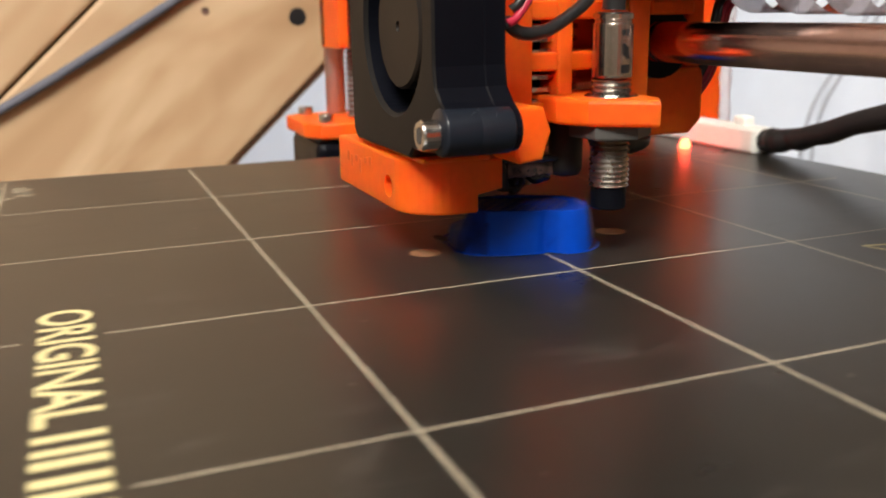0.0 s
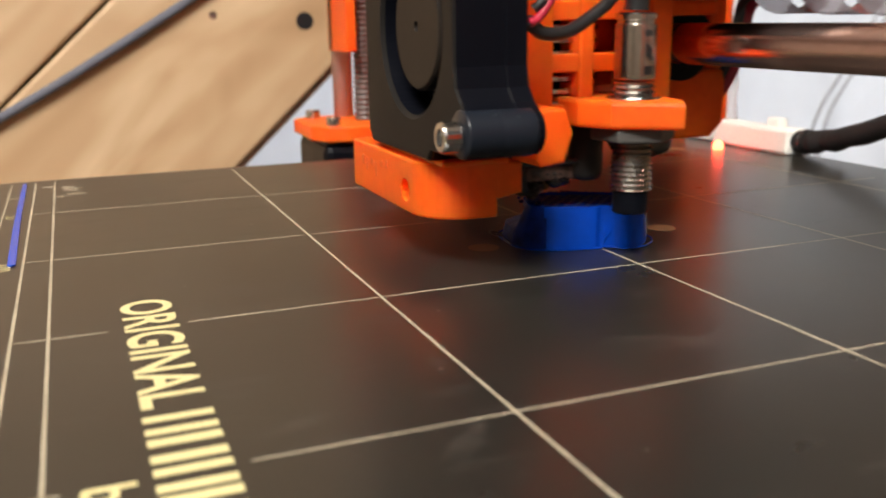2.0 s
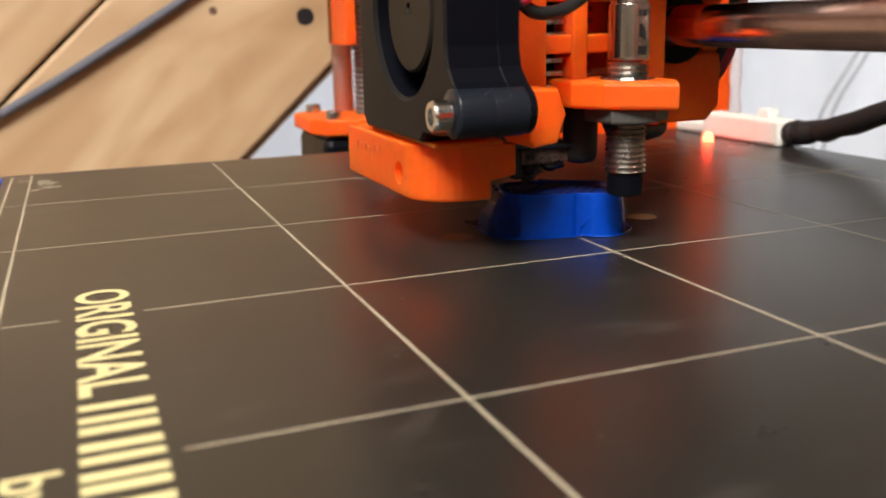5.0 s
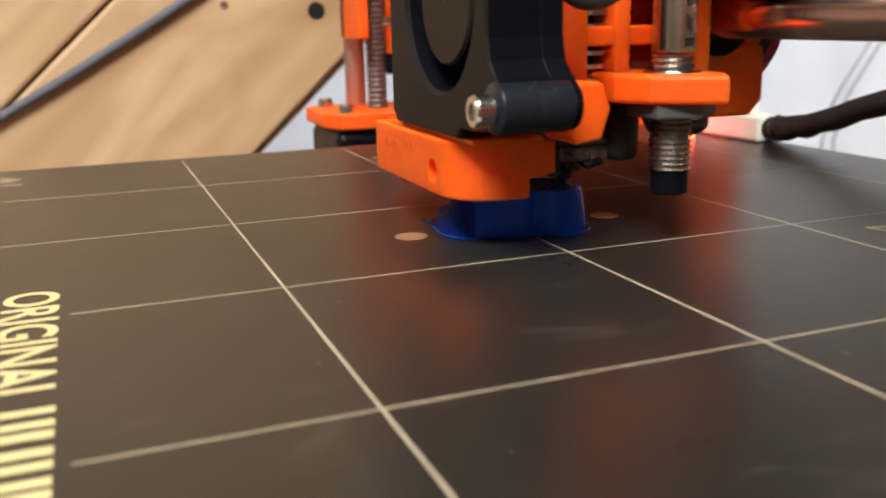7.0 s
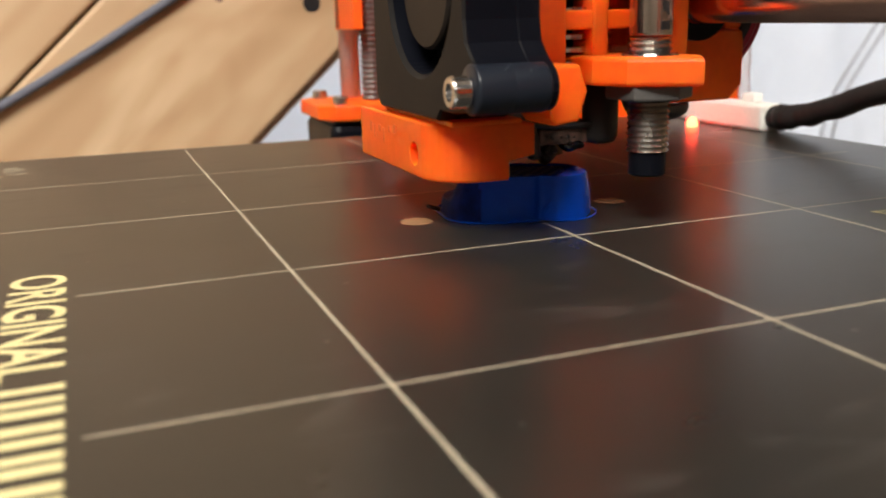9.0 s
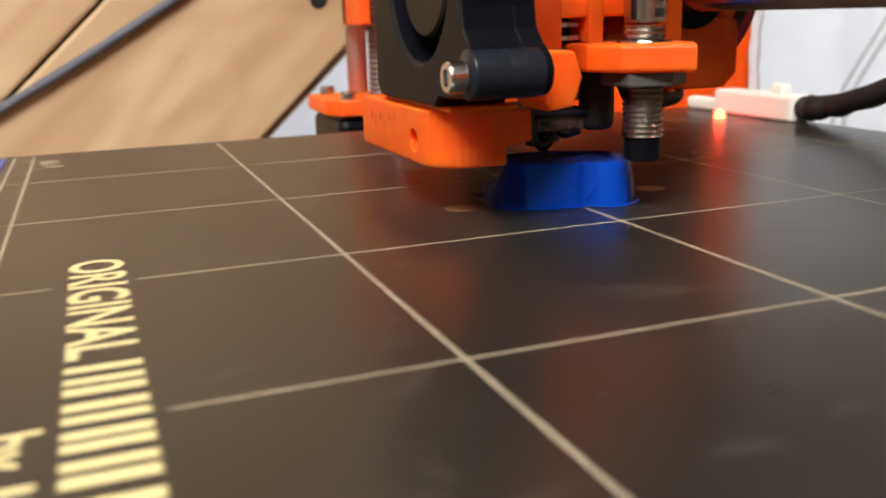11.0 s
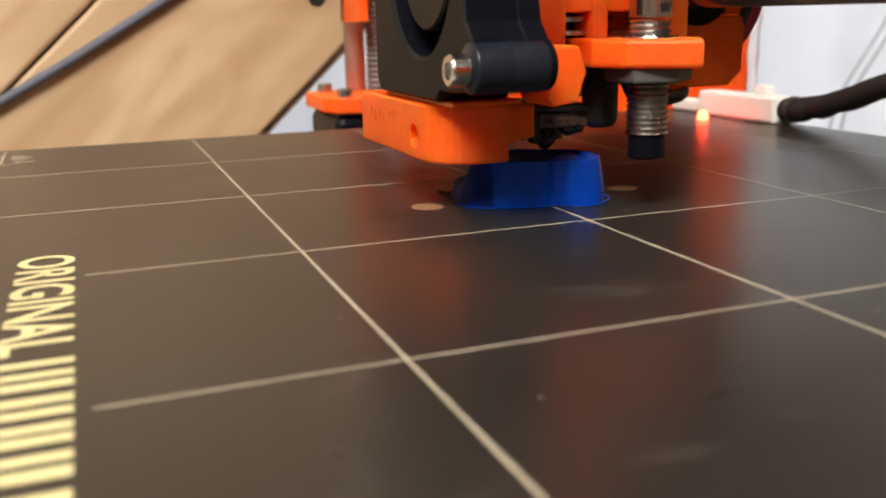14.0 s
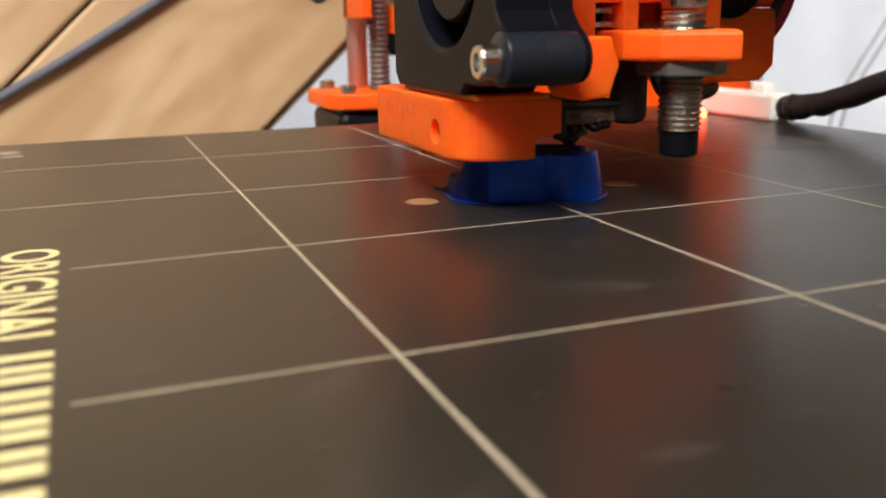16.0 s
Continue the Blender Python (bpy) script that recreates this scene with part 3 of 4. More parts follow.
def outline(h):
    """The print's outline at height h: a flat front panel, a groove, a round lobe and a low bulge."""
    k = h / 8.4
    low = [(133.2, 89.2), (134.2, 90.9), (136.3, 98.6), (135.5, 100.0), (135.8, 101.0), (137.9, 102.4), (138.6, 105.5), (137.6, 109.0), (134.2, 112.3), (129.0, 113.6),
           (122.5, 112.6), (117.0, 109.0), (114.2, 103.5), (113.2, 96.8), (113.8, 91.4), (115.8, 88.2), (118.6, 86.7), (122.0, 86.2), (126.5, 85.4), (130.6, 86.2)]
    high = [(132.0, 89.9), (133.0, 91.5), (136.0, 99.0), (135.4, 100.2), (135.8, 101.2), (137.4, 102.6), (138.0, 105.4), (137.4, 108.4), (134.2, 111.0), (129.5, 111.9),
            (125.0, 111.0), (122.3, 106.5), (120.0, 101.5), (118.3, 97.0), (118.2, 94.0), (119.4, 91.6), (121.6, 90.0), (124.6, 89.0), (127.4, 88.2), (130.0, 88.0)]
    e = k ** 2.2
    f = min(1.0, max(0.0, (k - 0.34) / 0.24))
    f = 0.15 * min(1.0, k / 0.34) + 0.85 * f * f * (3 - 2 * f)
    pts = [Vector(p).lerp(Vector(q), f if 12 <= i <= 17 else e) for i, (p, q) in enumerate(zip(low, high))]
    for _ in range(2):
        pts = [v for p, q in zip(pts, pts[1:] + pts[:1]) for v in (p.lerp(q, 0.17), p.lerp(q, 0.83))]
    return [(p.x + 0.6, p.y) for p in pts]


def build_print():
    t = empty("printed_part", "glossy blue half-printed plastic part with a skirt loop", "printed part")
    bm = bmesh.new()
    layers = 56
    rings = []
    rng = random.Random(3)
    for i in range(layers + 1):
        h = 8.4 * i / layers
        bulge = 0.004 if i % 2 else -0.004
        jog = rng.uniform(-0.006, 0.006)
        rings.append([bm.verts.new((125.4 + (x - 125.4) * (1 + (bulge + jog) / 12), 100.4 + (y - 100.4) * (1 + (bulge + jog) / 12), h + 0.02)) for x, y in outline(h)])
    inner = [bm.verts.new((125.4 + (x - 125.4) * 0.955, 100.4 + (y - 100.4) * 0.955, 8.42)) for x, y in outline(8.4)]
    low = [bm.verts.new((125.4 + (x - 125.4) * 0.95, 100.4 + (y - 100.4) * 0.95, 7.7)) for x, y in outline(8.4)]
    rings += [inner, low]
    for a, b in zip(rings, rings[1:]):
        for k in range(len(a)):
            bm.faces.new((a[k], a[(k + 1) % len(a)], b[(k + 1) % len(a)], b[k]))
    bm.faces.new(rings[0]), bm.faces.new(low)
    shell = part("shell", bm, BLUE, t, smooth=True)
    shell.data.materials.append(BLUE_ROUGH_SHADED)
    for f in shell.data.polygons:
        f.use_smooth = f.normal.z < 0.7
        # low faces on the -y side take the blue with painted-in shade
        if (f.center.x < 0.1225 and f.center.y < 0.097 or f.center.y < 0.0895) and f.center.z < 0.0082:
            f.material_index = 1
    bm = bmesh.new()
    for k in range(-4, 5):
        for sgn in (1, -1):
            ang = radians(45 * sgn)
            d, nn = Vector((math.cos(ang), math.sin(ang))), Vector((-math.sin(ang), math.cos(ang)))
            half = math.sqrt(max(0.0, 9.6 ** 2 - (k * 2.0) ** 2))
            c = Vector((125.4, 100.4)) + nn * (k * 2.0)
            a, b = c - d * half, c + d * half
            w = nn * 0.24
            prism([tuple(a - w), tuple(b - w), tuple(b + w), tuple(a + w)], 7.2, 7.9 + 0.004 * k + 0.03 * sgn, bm=bm)
    tagged(part("infill", bm, BLUE_DULL, t), kind="stuff")
    rng = random.Random(8)
    # wavy ridges added to give the bright streak along the groove
    for k in range(3):
        pts = [(136.0 + 0.34 * j + rng.uniform(-0.15, 0.15), 100.5 + 0.2 * k + (0.4 + 0.12 * k) * j + rng.uniform(-0.25, 0.25), 0.35 + (0.8 - 0.12 * k) * j) for j in range(6)]
        part("streak_ridge", sweep(pts, [0.42, 0.3, 0.45, 0.28, 0.36, 0.15], 8, steps=5), BLUE, t, smooth=True)
    bm = bmesh.new()
    for k in range(24):
        if k < 13:
            p, r = Vector((rng.uniform(118.4, 122.5), rng.uniform(88.4, 90.6), rng.uniform(0.8, 3.4))), rng.uniform(0.7, 1.3)
        else:
            p, r = Vector((rng.uniform(119.5, 131), rng.uniform(89.3, 91.6), rng.uniform(7.6, 8.4))), rng.uniform(0.25, 0.6)
        g = bmesh.ops.create_icosphere(bm, subdivisions=2, radius=r)
        for v in g["verts"]:
            v.co = v.co * rng.uniform(0.85, 1.12) + p
    tagged(part("sagging_lumps", bm, BLUE_ROUGH_SHADED, t, "dark blue sagging lumps of plastic", smooth=True), kind="stuff")
    # small loose string and the loop round the foot
    loop = [(125.4 + (x - 125.4) * 1.06, 100.0 + (y - 100.4) * 1.06 + 0.6, 0.2) for x, y in outline(0)][::4]
    part("skirt_loop", sweep(loop + [loop[0]], 0.17, 6, steps=3), BLUE, t, smooth=True)
    part("string", sweep([(119, 86.8, 0.5), (117.8, 85.4, 0.8), (118.6, 84.2, 1.2), (120.2, 84.4, 0.9), (120.9, 86.2, 0.5)], 0.2, 6), BLACK_WIRE, t, "thin dark stray string", smooth=True)
    return t


printed_part = build_print()
purge_line = empty("purge_line", "straight blue plastic purge stroke along the bed's front edge", "plastic line")
part("stroke", prism([(4, -9.5), (60, -9.4), (102, -8.8), (103.2, -8.0), (102, -7.2), (60, -7.9), (4, -8.2)], 0.06, 0.4, "z", 0.1), BLUE, purge_line)

# ---- the print head, which runs along x ----
print_head = empty("print_head", "orange print head with black blower fan, probe and hot end", "print head")


def build_blower():
    body = [(107, 66), (107, 22.5), (109, 20.6), (140, 20.6), (142, 22.4), (146.6, 22.4)]
    body += arc(155.2, 26.7, 3.8, -110, 50, 8)
    body += [(155.0, 31.4), (152.9, 33.6), (152.2, 37), (152.2, 62)] + arc(146.6, 64, 6, 0, 90, 5)
    fan = part("blower_housing", prism(body, 70.0, 74.2, "y", 0.4), BLACK, print_head, "black plastic radial blower housing")
    # front cover with its round inlet, as a ring between outline and opening
    bm = bmesh.new()
    n = 64
    cx, cz, R = 132.0, 43.2, 15.4
    cover = body

    def edge(a):
        d = Vector((math.cos(a), math.sin(a)))
        best = None
        for p, q in zip(cover, cover[1:] + cover[:1]):
            e = Vector(q) - Vector(p)
            den = d.x * e.y - d.y * e.x
            if abs(den) < 1e-9:
                continue
            w = Vector(p) - Vector((cx, cz))
            t, u = (w.x * e.y - w.y * e.x) / den, (w.x * d.y - w.y * d.x) / den
            if t > 0 and -1e-6 <= u <= 1 + 1e-6 and (best is None or t < best):
                best = t
        return (cx + d.x * best, cz + d.y * best)
    angs = [2 * math.pi * k / n for k in range(n)] + [math.atan2(z - cz, x - cx) % (2 * math.pi) for x, z in cover]
    angs = sorted(set(round(a, 5) for a in angs))
    outer = [edge(a) for a in angs]
    inn = [(cx + R * math.cos(a), cz + R * math.sin(a)) for a in angs]
    rim = [(cx + (x - cx) * 0.982, cz + (z - cz) * 0.982) for x, z in outer]
    lip = [(cx + (R + 0.7) * math.cos(a), cz + (R + 0.7) * math.sin(a)) for a in angs]
    loops = [[bm.verts.new((x, y, z)) for x, z in pts] for pts, y in ((outer, 70.0), (outer, 61.5), (rim, 61.0), (lip, 61.0), (inn, 61.8), (inn, 70.0))]
    for a, b in zip(loops, loops[1:]):
        for k in range(len(a)):
            bm.faces.new((a[k], a[(k + 1) % len(a)], b[(k + 1) % len(a)], b[k]))
    cover_part = part("fan_cover", bm, FAN_FACE, fan, "worn dark grey fan cover with round inlet")
    cover_part.data.materials.append(BLACK)
    for f in cover_part.data.polygons:
        if all(cover_part.data.vertices[v].co.y > 61.4 * MM for v in f.vertices):
            f.material_index = 1
    part("impeller_hub", lathe((cx, 62.3, cz), (0, -1, 0), [(11.2, -7), (11.2, -0.6), (10.7, -0.1), (1.0, -0.1), (0.9, -0.6), (0.01, -0.6)], 48), FAN_DISC, fan, "dull grey-brown impeller hub", smooth=False)
    for k in range(36):
        a = 2 * math.pi * k / 36
        b = a + 0.16
        p, q = Vector((cx + 11.6 * math.cos(a), cz + 11.6 * math.sin(a))), Vector((cx + 15.0 * math.cos(b), cz + 15.0 * math.sin(b)))
        w = (q - p).orthogonal().normalized() * 0.18
        part("impeller_blade", prism([tuple(p - w), tuple(q - w), tuple(q + w), tuple(p + w)], 67.6, 69.9, "y"), BLACK_GLOSS, fan)
    part("mounting_tube", lathe((155.4, 60.6, 26.7), (0, 1, 0), [(3.6, 0), (3.9, 0.25), (3.95, 0.4), (3.95, 0.6), (3.95, 5.9), (3.93, 6.05), (3.9, 6.15), (3.93, 6.25), (3.95, 6.4), (3.93, 11.8), (3.9, 12.0), (3.4, 12.5)], 40), BLACK_GLOSS, fan, "black glossy mounting tube", smooth=True)
    for a, y, l in ((48, 65.2, 2.6), (62, 66.6, 1.2), (40, 69.4, 0.9)):
        c = Vector((155.4 + 3.97 * math.cos(radians(a)), y, 26.7 + 3.97 * math.sin(radians(a))))
        part("scratch", sweep([c, c + Vector((-0.3, 0.25 * l, 0.28)), c + Vector((-0.5, 0.3 * l, 0.42))], 0.07, 6, steps=3), SCUFF, fan)
    cap_screw((155.2, 60.5, 26.5), (0, -1, 0), 2.5, 3.2, fan)


def build_shroud():
    outer = [(95, 61), (127, 61)] + arc(131, 70.2, 9.2, -84, 0, 9) + [(140.2, 74.3), (95, 74.3)]
    s = part("fan_shroud", prism(outer, 9.4, 19.6, "z", 0.5), ORANGE, print_head, "orange printed air duct under the blower")
    part("shroud_neck", prism([(74.0, 19.4), (74.0, 12.4), (79.8, 13.4), (79.8, 19.0)], 100, 139.4, "x", 0.4), ORANGE, s)
    part("shroud_collar", box(108, 62.5, 19.7, 143, 75.5, 20.5, 0.2), ORANGE, s)
    cut = part("cutter", lathe((127.4, 66.5, 13.6), (0.12, -1, 0), [(2.2, 0), (2.2, 8)], 24), SOOT)
    mod = s.modifiers.new("hole", "BOOLEAN")
    mod.object, mod.operation, mod.solver = cut, "DIFFERENCE", "EXACT"
    bpy.context.view_layer.update()
    me = bpy.data.meshes.new_from_object(s.evaluated_get(bpy.context.evaluated_depsgraph_get()))
    s.modifiers.clear()
    s.data = me
    me.materials.clear()
    me.materials.append(ORANGE)
    for f in me.polygons:
        f.material_index = 0
    bpy.data.objects.remove(cut)
    for k, (x, z, l) in enumerate(((101.5, 16.0, 2.0), (104.3, 15.3, 2.6), (107.3, 16.2, 1.4), (110.2, 15.0, 3.0), (113.6, 16.6, 1.2), (116.6, 16.9, 1.6))):
        part("embossed_bar", box(x, 60.9, z - l / 2, x + (0.7 if k in (1, 3) else 1.4), 61.3, z + l / 2, 0.1), ORANGE_RELIEF_SHADE, s)


def build_body():
    """The extruder body: a cage of posts and bars with the cooling fins behind."""
    b = part("extruder_core", box(106, 82, 31, 126, 110, 88, 1), ORANGE, print_head, "orange printed extruder body")
    for y0, y1 in ((76.5, 85.6), (90.8, 94.0), (106.0, 110.8)):
        part("post", box(126.2, y0, 25.4, 140, y1, 88, 0.5), ORANGE, b)
    for z0, z1 in ((25.5, 28.9), (34.7, 38.0), (43.9, 47.4), (60, 64)):
        part("crossbar", box(126.3, 76.6, z0, 139.6, 106.2, z1, 0.4), ORANGE, b)
    part("fin_core", lathe((128, 90.0, 28), (0, 0, 1), [(5, 0), (5, 40)], 20), BLACK, b)
    for k in range(9):
        part("cooling_fin", lathe((126.5, 90.0, 28.3 + 2.3 * k), (0, 0, 1), [(10.6, 0), (11, 0.2), (11, 0.9), (10.6, 1.1)], 32), NICKEL, b, "thin metal cooling fin")
    part("side_flange", box(128, 110.9, 44.4, 140, 121, 47.2, 0.6), ORANGE, b)
    # unseen upper blocks of the head, sized to keep the lamp off the carriage
    part("unseen_housing", box(104, 76.5, 60, 141, 94.8, 112, 1.5), ORANGE, b)
    part("unseen_motor", box(112, 95, 59, 170, 133, 101, 2), BLACK, b, "black unseen motor block that shades the carriage")
    # tab that takes the fan's screw
    tab = [(76.6, 21.0), (77.6, 19.7), (82.0, 20.3), (83.6, 25.2), (82.2, 29.2), (81.6, 29.5), (76.0, 29.5)]
    part("screw_tab", prism(tab, 139.6, 151.0, "x", 0.5), ORANGE, b, "orange printed screw tab")


def build_probe():
    x, y = 146.0, 98.6
    plate = [(130, 88.2), (144.6, 88.0), (150.5, 91.2), (158.0, 101.2), (153.0, 104.6), (130, 106.2)]
    h = part("probe_holder", prism(plate, 25.3, 30.2, "z", 0.8, seg=3), ORANGE, print_head, "orange printed probe holder")
    pr = part("probe_barrel", lathe((x, y, 33.6), (0, 0, 1), [(3.65, 0), (3.7, 0.4), (3.7, 9.4), (3.35, 9.6), (3.35, 10.1), (3.65, 10.3), (3.65, 11.2), (3.2, 11.5)], 40), NICKEL, print_head, "bright nickel inductive probe barrel", smooth=False)
    part("probe_thread", thread((x, y, 30.2), (0, 0, 1), 3.75, 3.35, 1.0, 3.4, 36), DARK_NICKEL, pr)
    part("probe_thread", thread((x, y, 13.7), (0, 0, 1), 3.75, 3.3, 0.95, 11.4, 36), DARK_NICKEL, pr)
    part("probe_tip", lathe((x, y, 9.3), (0, 0, 1), [(3.0, 0), (3.3, 0.3), (3.3, 4.5)], 32), BLACK, pr, "black plastic probe tip")
    hexa = [(x + 7.6 * math.cos(radians(60 * k + 8)), y + 7.6 * math.sin(radians(60 * k + 8))) for k in range(6)]
    part("lock_nut", prism(hexa, 22.8, 25.25, "z", 0.4), NUT_GREY, pr, "dull grey hexagonal lock nut")
    part("washer", lathe((x, y, 30.22), (0, 0, 1), [(4.9, 0), (4.7, 0.3)], 28), STEEL, pr)
    part("probe_lead", sweep([(x, y, 45.5), (x, y, 49), (x - 1.5, y - 1, 56), (x - 6, y, 72)], [2.2, 2.0, 2.0, 2.0], 12), BLACK_WIRE, pr, smooth=True)
    # unreadable marking on the barrel, as plain bars
    for k, (ang, z, hh) in enumerate(((0, 41.6, 1.1), (14, 41.6, 1.1), (2, 38.6, 2.2), (13, 38.2, 2.0), (16, 37.2, 0.5), (-1, 35.2, 1.5), (8, 35.2, 1.5), (18, 35.2, 1.5))):
        a = radians(ang)
        c = Vector((x + 3.72 * math.cos(a), y + 3.72 * math.sin(a), z))
        m = box(-0.05, -0.33, -hh / 2, 0.03, 0.33, hh / 2)
        m.transform(Matrix.Translation(c) @ Matrix.Rotation(a, 4, "Z"))
        part("marking_bar", m, BLACK_WIRE, pr)


def build_hot_end():
    blk = part("heater_block", box(113.5, 84.0, 13.8, 133.0, 94.3, 16.9, 0.5), BLOCK_BROWN, print_head, "browned heater block with charred plastic residue")
    part("nozzle", lathe((123, 90.2, 8.45), (0, 0, 1), [(0.4, 0), (1.0, 0.4), (2.6, 2.2), (3.6, 2.3), (3.6, 5.4)], 18), BRASS, blk, "sooty brass nozzle")
    rng = random.Random(5)
    bm = bmesh.new()
    for k in range(46):
        u = rng.random()
        if k < 26:
            p, r = Vector((rng.uniform(124, 132.6), rng.uniform(83.4, 88.0), 14.0 - 2.6 * u)), rng.uniform(0.6, 1.3)
        else:
            p, r = Vector((rng.uniform(132.0, 133.3), rng.uniform(84.4, 94.0), rng.uniform(13.8, 16.9))), rng.uniform(0.2, 0.5)
        g = bmesh.ops.create_icosphere(bm, subdivisions=1, radius=r)
        for v in g["verts"]:
            v.co = v.co * rng.uniform(0.75, 1.2) + p
    tagged(part("residue", bm, CHAR, blk, "black lumpy burnt plastic"), kind="stuff")
    bm = bmesh.new()
    g = bmesh.ops.create_icosphere(bm, subdivisions=3, radius=1.0)
    for v in g["verts"]:
        v.co = Vector((131.4 + v.co.x * 1.9, 91.4 + v.co.y * 2.7, 13.5 + v.co.z * 1.35 + 0.2 * math.sin(v.co.y * 5)))
    part("melted_drip", bm, CHAR_GLOSS, blk, "glossy black molten drip", smooth=True)
    part("block_cover", box(113, 82.8, 16.95, 132.6, 95, 17.9, 0.3), SILICONE, blk)
    part("heater_lead", sweep([(133.0, 82.3, 21.5), (133.3, 82.5, 18.4), (133.4, 84.6, 17.5), (133.6, 90, 17.3), (133.8, 96.5, 17.6), (134, 99, 19.5)], [0.4, 0.8, 0.6, 0.55, 0.6, 0.6], 8), BLACK_WIRE, blk, smooth=True)
    part("thermistor_lead", sweep([(133.2, 82.4, 18), (133.3, 82.8, 15), (132.6, 83.4, 12.2)], [0.5, 0.9, 1.0], 8), CHAR, blk, smooth=True)
    part("silicone_block", lathe((132.2, 97.1, 13.4), (0, 0, 1), [(1.4, 0), (2.7, 0.35), (3.3, 1.3), (3.4, 2.2), (3.4, 11.8)], 28), GREY_RUBBER, print_head, "dark grey round sleeve beside the heater", smooth=True)
    part("heat_break", lathe((123, 90.2, 17.95), (0, 0, 1), [(2.2, 0), (2.2, 10)], 16), STEEL, blk)
    part("heat_sink_foot", lathe((127, 90.0, 19.0), (0, 0, 1), [(5.0, 0), (5.4, 0.4), (5.4, 6.4)], 24), NUT_GREY, blk, "dull grey foot of the heat sink")


def build_carriage():
    c = part("carriage", prism([(108.5, 23), (112, 19.7), (128.5, 19.7), (131.5, 22.6), (131.5, 33.5), (108.5, 33.5)], 84, 130, "x", 0.6), ORANGE, print_head, "orange printed carriage on the rods")
    part("carriage_back", box(84, 127.0, 33.6, 129.5, 131.4, 95, 0.6), ORANGE, c)
    part("carriage_top", box(84, 110.8, 46.0, 128, 126.9, 80, 0.8), ORANGE, c)
    bm = lathe((86, 119.5, 39.0), (1, 0, 0), [(4.3, 45.2), (7.4, 45.2), (7.4, 0), (4.3, 0)], 32, caps=False)
    part("linear_bearing", bm, BLACK, c, "dark linear bearing round the rod")
    part("zip_tie", lathe((112, 119.5, 39.0), (1, 0, 0), [(7.5, 0), (8.0, 0), (8.0, 3), (7.5, 3)], 28, caps=False), BLACK, c)
    part("under_lead", sweep([(133, 102, 23), (131.8, 105, 19.6), (131.2, 109, 18.4), (130.6, 113, 18.2), (129.6, 117.5, 18.6), (123, 122, 20.6)], [1.2, 1.9, 1.5, 1.8, 1.2, 0.9], 10), BLACK_WIRE, c, smooth=True)


def build_wires():
    part("fan_lead", sweep([(151, 74.6, 44.0), (150.5, 77.6, 42.0), (150, 82, 42.0), (149, 86.4, 43.7), (147.5, 92.4, 47.4), (144, 97, 52)], 1.15, 10), BLACK_WIRE, print_head, "black fan lead", smooth=True)
    part("fan_wire", sweep([(152.0, 74.6, 43.6), (151.8, 76.4, 44.6), (151.0, 79.4, 48.2), (149.6, 82, 53.5)], 0.75, 8), RED_WIRE, print_head, "thin red wire", smooth=True)
    part("fan_wire", sweep([(151, 75.7, 45.8), (151.6, 77.2, 47.5), (150, 79.5, 53)], 0.75, 8), BLACK_WIRE, print_head, "thin black wire", smooth=True)
    for k in range(7):
        m = (RED_WIRE, BLACK_WIRE, BLACK_WIRE, RED_WIRE, BLACK_WIRE, BLACK_WIRE, RED_WIRE)[k]
        o = Vector((0.9 * math.cos(k * 2.4), 1.0 * math.sin(k * 2.4), 0.7 * math.sin(k * 1.7))) * 1.25
        pts = [(121, 128.5, 24), (126, 131, 28), (129.5, 132.6, 34), (131, 133.6, 42.5), (135, 132.5, 47.5), (150, 129, 49.6), (185, 128, 48.6), (230, 128, 50), (300, 128, 55)]
        part("bundle_wire", sweep([Vector(p) + o * (0.5 if i == 0 else 1.0) for i, p in enumerate(pts)], 0.8, 7, steps=5), m, print_head, smooth=True)
    # clear spiral wrap round the bundle
    bm = bmesh.new()
    turns, per = 11, 18
    verts = []
    for i in range(turns * per + 1):
        a = 2 * math.pi * i / per
        x = 138 + i / per * 12.5
        u = (x - 138) / 140
        cy, cz = 129.5 - 1.5 * min(1, u * 2.2), 50.0 - 3.2 * min(u, 0.45) + 9 * max(0.0, u - 0.45)
        y, z = cy + 5.4 * math.cos(a), cz + 5.4 * math.sin(a)
        verts.append((bm.verts.new((x, y, z)), bm.verts.new((x + 9.2, y, z))))
    for a, b in zip(verts, verts[1:]):
        bm.faces.new((a[0], b[0], b[1], a[1]))
    bmesh.ops.solidify(bm, geom=list(bm.faces), thickness=0.5)
    part("spiral_wrap", bm, CLEAR, print_head, "clear milky spiral cable wrap", smooth=True)


build_blower()
build_shroud()
build_body()
build_probe()
build_hot_end()
build_carriage()
build_wires()

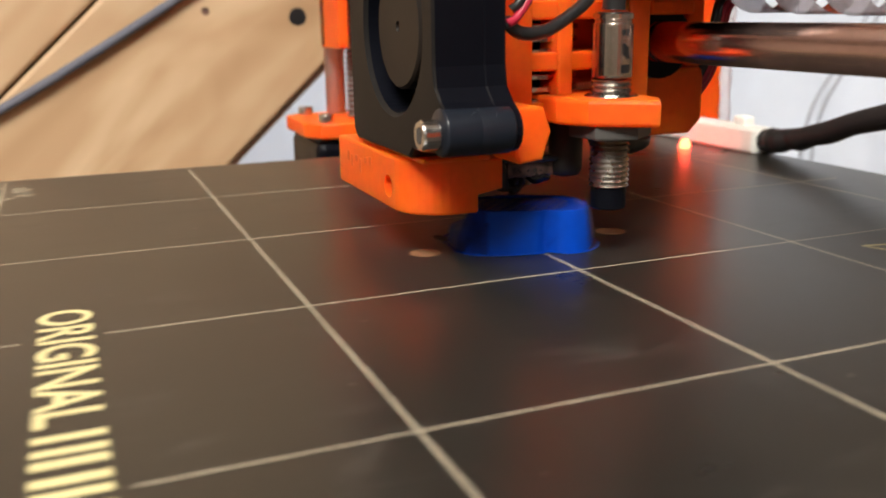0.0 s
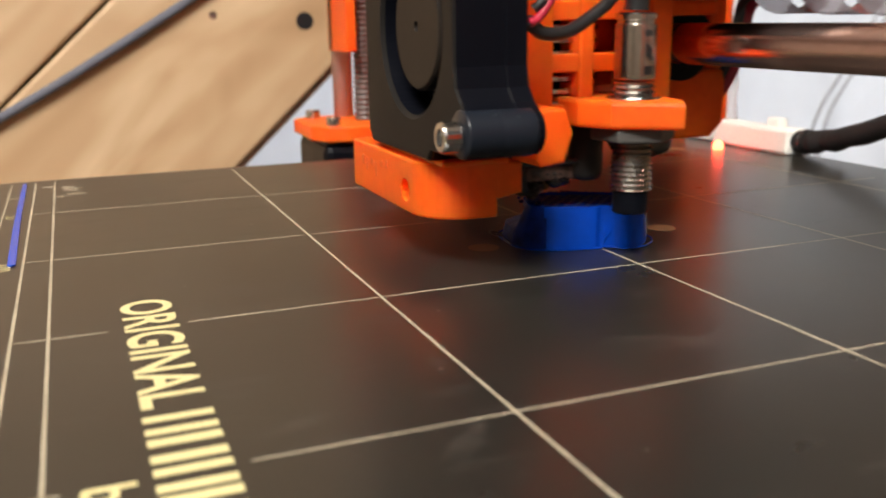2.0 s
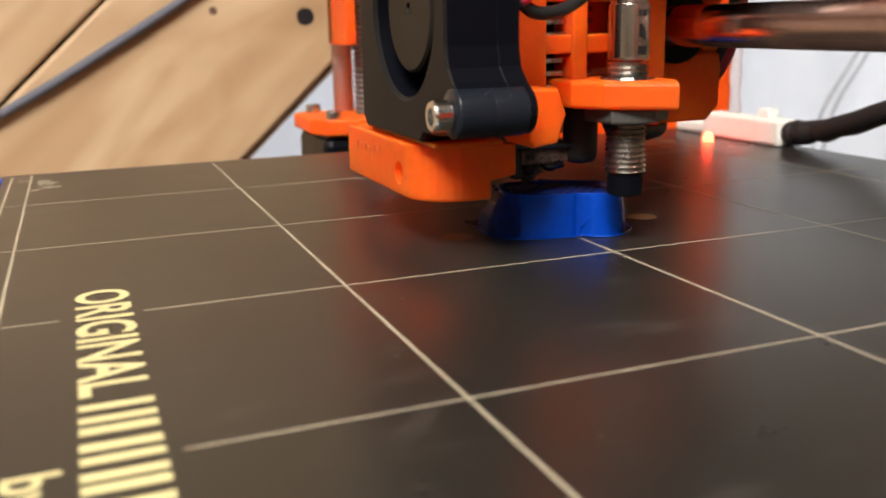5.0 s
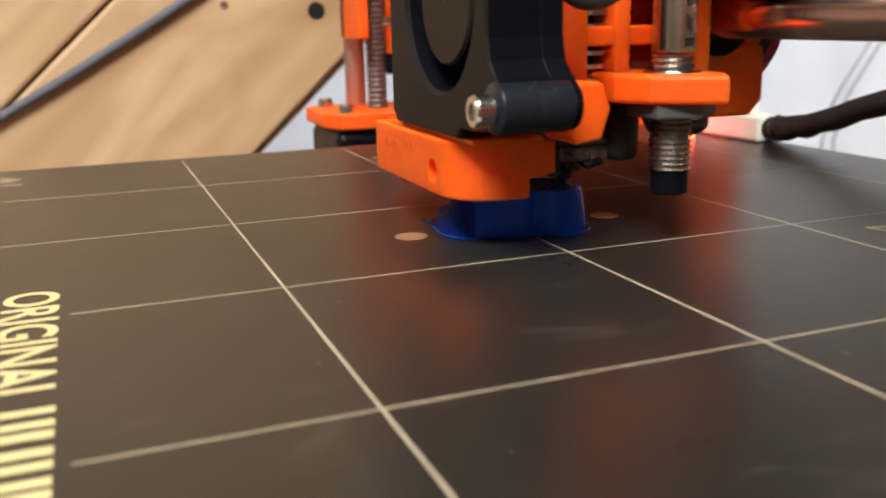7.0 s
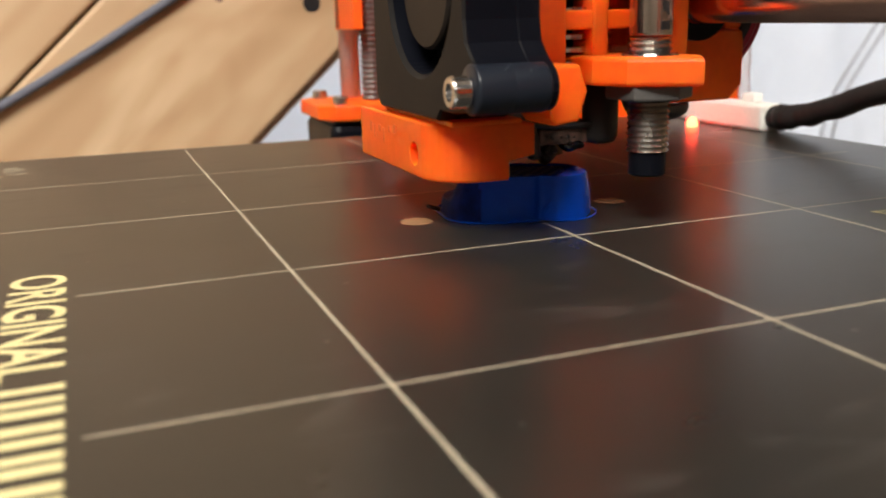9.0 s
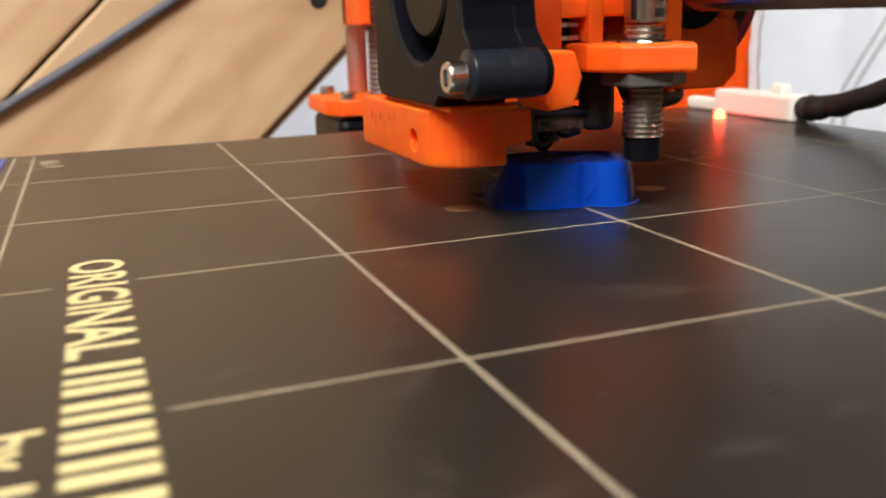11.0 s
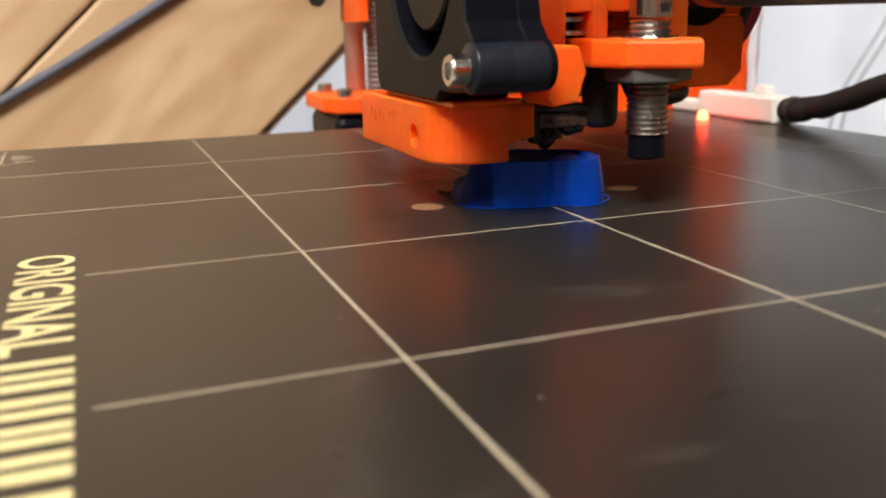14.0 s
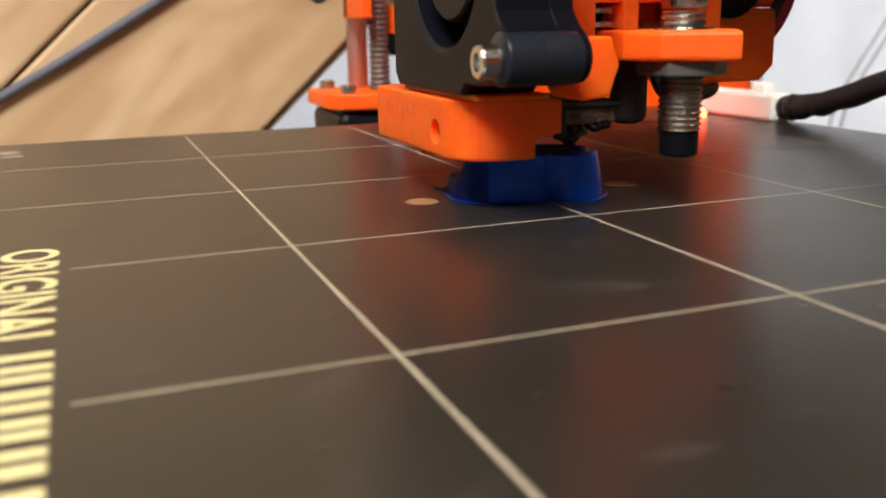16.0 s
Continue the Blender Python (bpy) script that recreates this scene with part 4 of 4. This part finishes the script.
BED_ROWS = (
    (0, -11.5), (0.1, -5.9), (0.2, -2.8), (0.3, -2.0), (0.4, -2.3), (0.5, -4.8), (0.6, -9.2), (0.7, -9.6), (0.8, -9.6),
    (0.9, -13.8), (1, -14.3), (1.1, -17.3), (1.2, -20.5), (1.3, -20.5), (1.4, -20.2), (1.5, -19.3), (1.6, -14.4), (1.7,
    -12.7), (1.8, -7.1), (1.9, -2.2), (2, -1.0), (2.1, -0.3), (2.2, -0.7), (2.3, -5.4), (2.4, -11.6), (2.5, -14.1), (2.6,
    -17.8), (2.7, -21.3), (2.8, -21.7), (2.9, -19.7), (3, -15.8), (3.1, -12.3), (3.2, -9.0), (3.3, -5.6), (3.4, -0.6),
    (3.5, 0.0), (3.6, -0.7), (3.7, -0.2), (3.8, -2.2), (4, -11.1), (4.2, -16.6), (4.4, -20.5), (4.9, -9.0), (5.4, -1.5),
    (5.9, -9.5), (6.3, -16.9), (6.5, -20.6), (6.6, -20.4), (6.7, -19.9), (6.8, -19.4), (6.9, -19.2), (7, -19.9), (7.1,
    -15.4), (7.2, -12.9), (7.3, -11.3), (7.4, -9.4), (7.5, -8.4), (7.6, -6.3), (7.7, -5.8), (7.8, -2.3), (8, -2.4), (8.1,
    -3.2), (8.2, -9.9), (8.3, -5.9), (8.5, -0.8), (8.7, -5.4), (8.9, -13.5), (9.2, -19.5), (9.7, -3.0), (10, -1.0), (10.4,
    -15.0), (10.6, -18.5), (10.8, -17.3), (10.9, -12.7), (11, -9.5), (11.1, -3.9), (11.2, 0.3), (11.3, -0.3), (11.4, 0.1),
    (11.5, -0.8), (11.6, -5.9), (11.7, -8.9), (11.8, -14.0), (11.9, -19.4), (12, -21.4), (12.1, -21.7), (12.2, -17.8),
    (12.3, -13.4), (12.4, -10.8), (12.5, -6.1), (12.6, -1.6), (12.7, 0.7), (12.8, 0.8), (12.9, 1.1), (13, 1.1), (13.1,
    -2.5), (13.2, -5.5), (13.3, -10.3), (13.4, -13.3), (13.5, -18.2), (13.6, -21.0), (13.7, -21.3), (13.8, -19.9), (13.9,
    -18.1), (14, -15.4), (14.1, -14.5), (14.2, -10.8), (14.3, -6.7), (14.4, -4.2), (14.5, -0.2), (14.6, 2.0), (14.7, 2.1),
    (14.8, 0.9), (14.9, 1.4), (15, 2.0), (15.1, -1.1), (15.2, -3.5), (15.3, -7.4), (15.4, -10.8), (15.5, -13.6), (15.6,
    -14.6), (15.7, -16.6), (15.8, -20.8), (15.9, -20.3), (16, -18.5),
)
HEAD_ROWS = (
    (0, -3.1), (0.1, -2.8), (0.2, -2.4), (0.3, 4.7), (0.4, 9.3), (0.5, 11.5), (0.6, 8.2), (0.7, 1.8), (0.8, -3.3), (0.9,
    -1.4), (1, 2.2), (1.1, 5.0), (1.2, 5.1), (1.3, 0.9), (1.4, -0.1), (1.5, -0.8), (1.6, -1.0), (1.7, -5.5), (1.8, -7.2),
    (1.9, -5.2), (2, 1.0), (2.1, 5.4), (2.2, 10.3), (2.3, 10.6), (2.4, 9.4), (2.5, 6.1), (2.6, 5.7), (2.7, 5.8), (2.8,
    -0.0), (2.9, -1.6), (3, -1.1), (3.1, -3.3), (3.2, -4.5), (3.3, -6.3), (3.4, -4.0), (3.5, 0.0), (3.6, 4.4), (3.7, 7.7),
    (3.8, 12.8), (4, 10.7), (4.2, 7.3), (4.5, 7.0), (5, -1.0), (5.4, 0.5), (5.9, 9.0), (6.3, 3.3), (6.5, 8.5), (6.6, 7.0),
    (6.7, 3.6), (6.8, 1.6), (6.9, 0.6), (7, 6.3), (7.1, 7.2), (7.2, 2.4), (7.3, -2.8), (7.4, -5.4), (7.5, 0.8), (7.6,
    6.5), (7.7, 9.7), (7.8, 9.3), (8, -3.0), (8.1, -3.9), (8.2, -3.0), (8.3, -0.4), (8.5, 6.5), (8.7, 4.6), (8.9, 4.0),
    (9.3, -2.5), (9.8, 8.0), (10.2, 11.0), (10.5, 5.0), (10.8, -1.0), (10.9, 0.4), (11, -2.5), (11.1, -3.0), (11.2, 0.0),
    (11.3, 2.8), (11.4, 8.7), (11.5, 12.7), (11.6, 13.9), (11.7, 11.8), (11.8, 9.2), (11.9, 8.4), (12, 6.5), (12.1, 4.1),
    (12.2, 1.4), (12.3, 3.0), (12.4, -0.3), (12.5, -3.1), (12.6, -2.5), (12.7, -0.1), (12.8, 4.3), (12.9, 7.9), (13,
    11.7), (13.1, 13.0), (13.2, 13.7), (13.3, 12.1), (13.4, 8.6), (13.5, 8.9), (13.6, 6.3), (13.7, 6.6), (13.8, 3.9),
    (13.9, 2.1), (14, -0.4), (14.1, -1.5), (14.2, -5.1), (14.3, -4.7), (14.4, -4.9), (14.5, -3.4), (14.6, -0.2), (14.7,
    3.5), (14.8, 3.5), (14.9, 7.5), (15, 11.3), (15.1, 13.3), (15.2, 14.0), (15.3, 12.5), (15.4, 12.3), (15.5, 9.9),
    (15.6, 8.8), (15.7, 9.0), (15.8, 7.3), (15.9, 6.2), (16, 5.2),
)


def motions():
    """The bed slides front to back with all that lies on it; the head runs along the rods."""
    for thing in (bed, printed_part, purge_line):
        walk(thing, [(t, pose(0, y * MM, 0)) for t, y in BED_ROWS])
    walk(print_head, [(t, pose(x * MM, 0, 0)) for t, x in HEAD_ROWS])


motions()
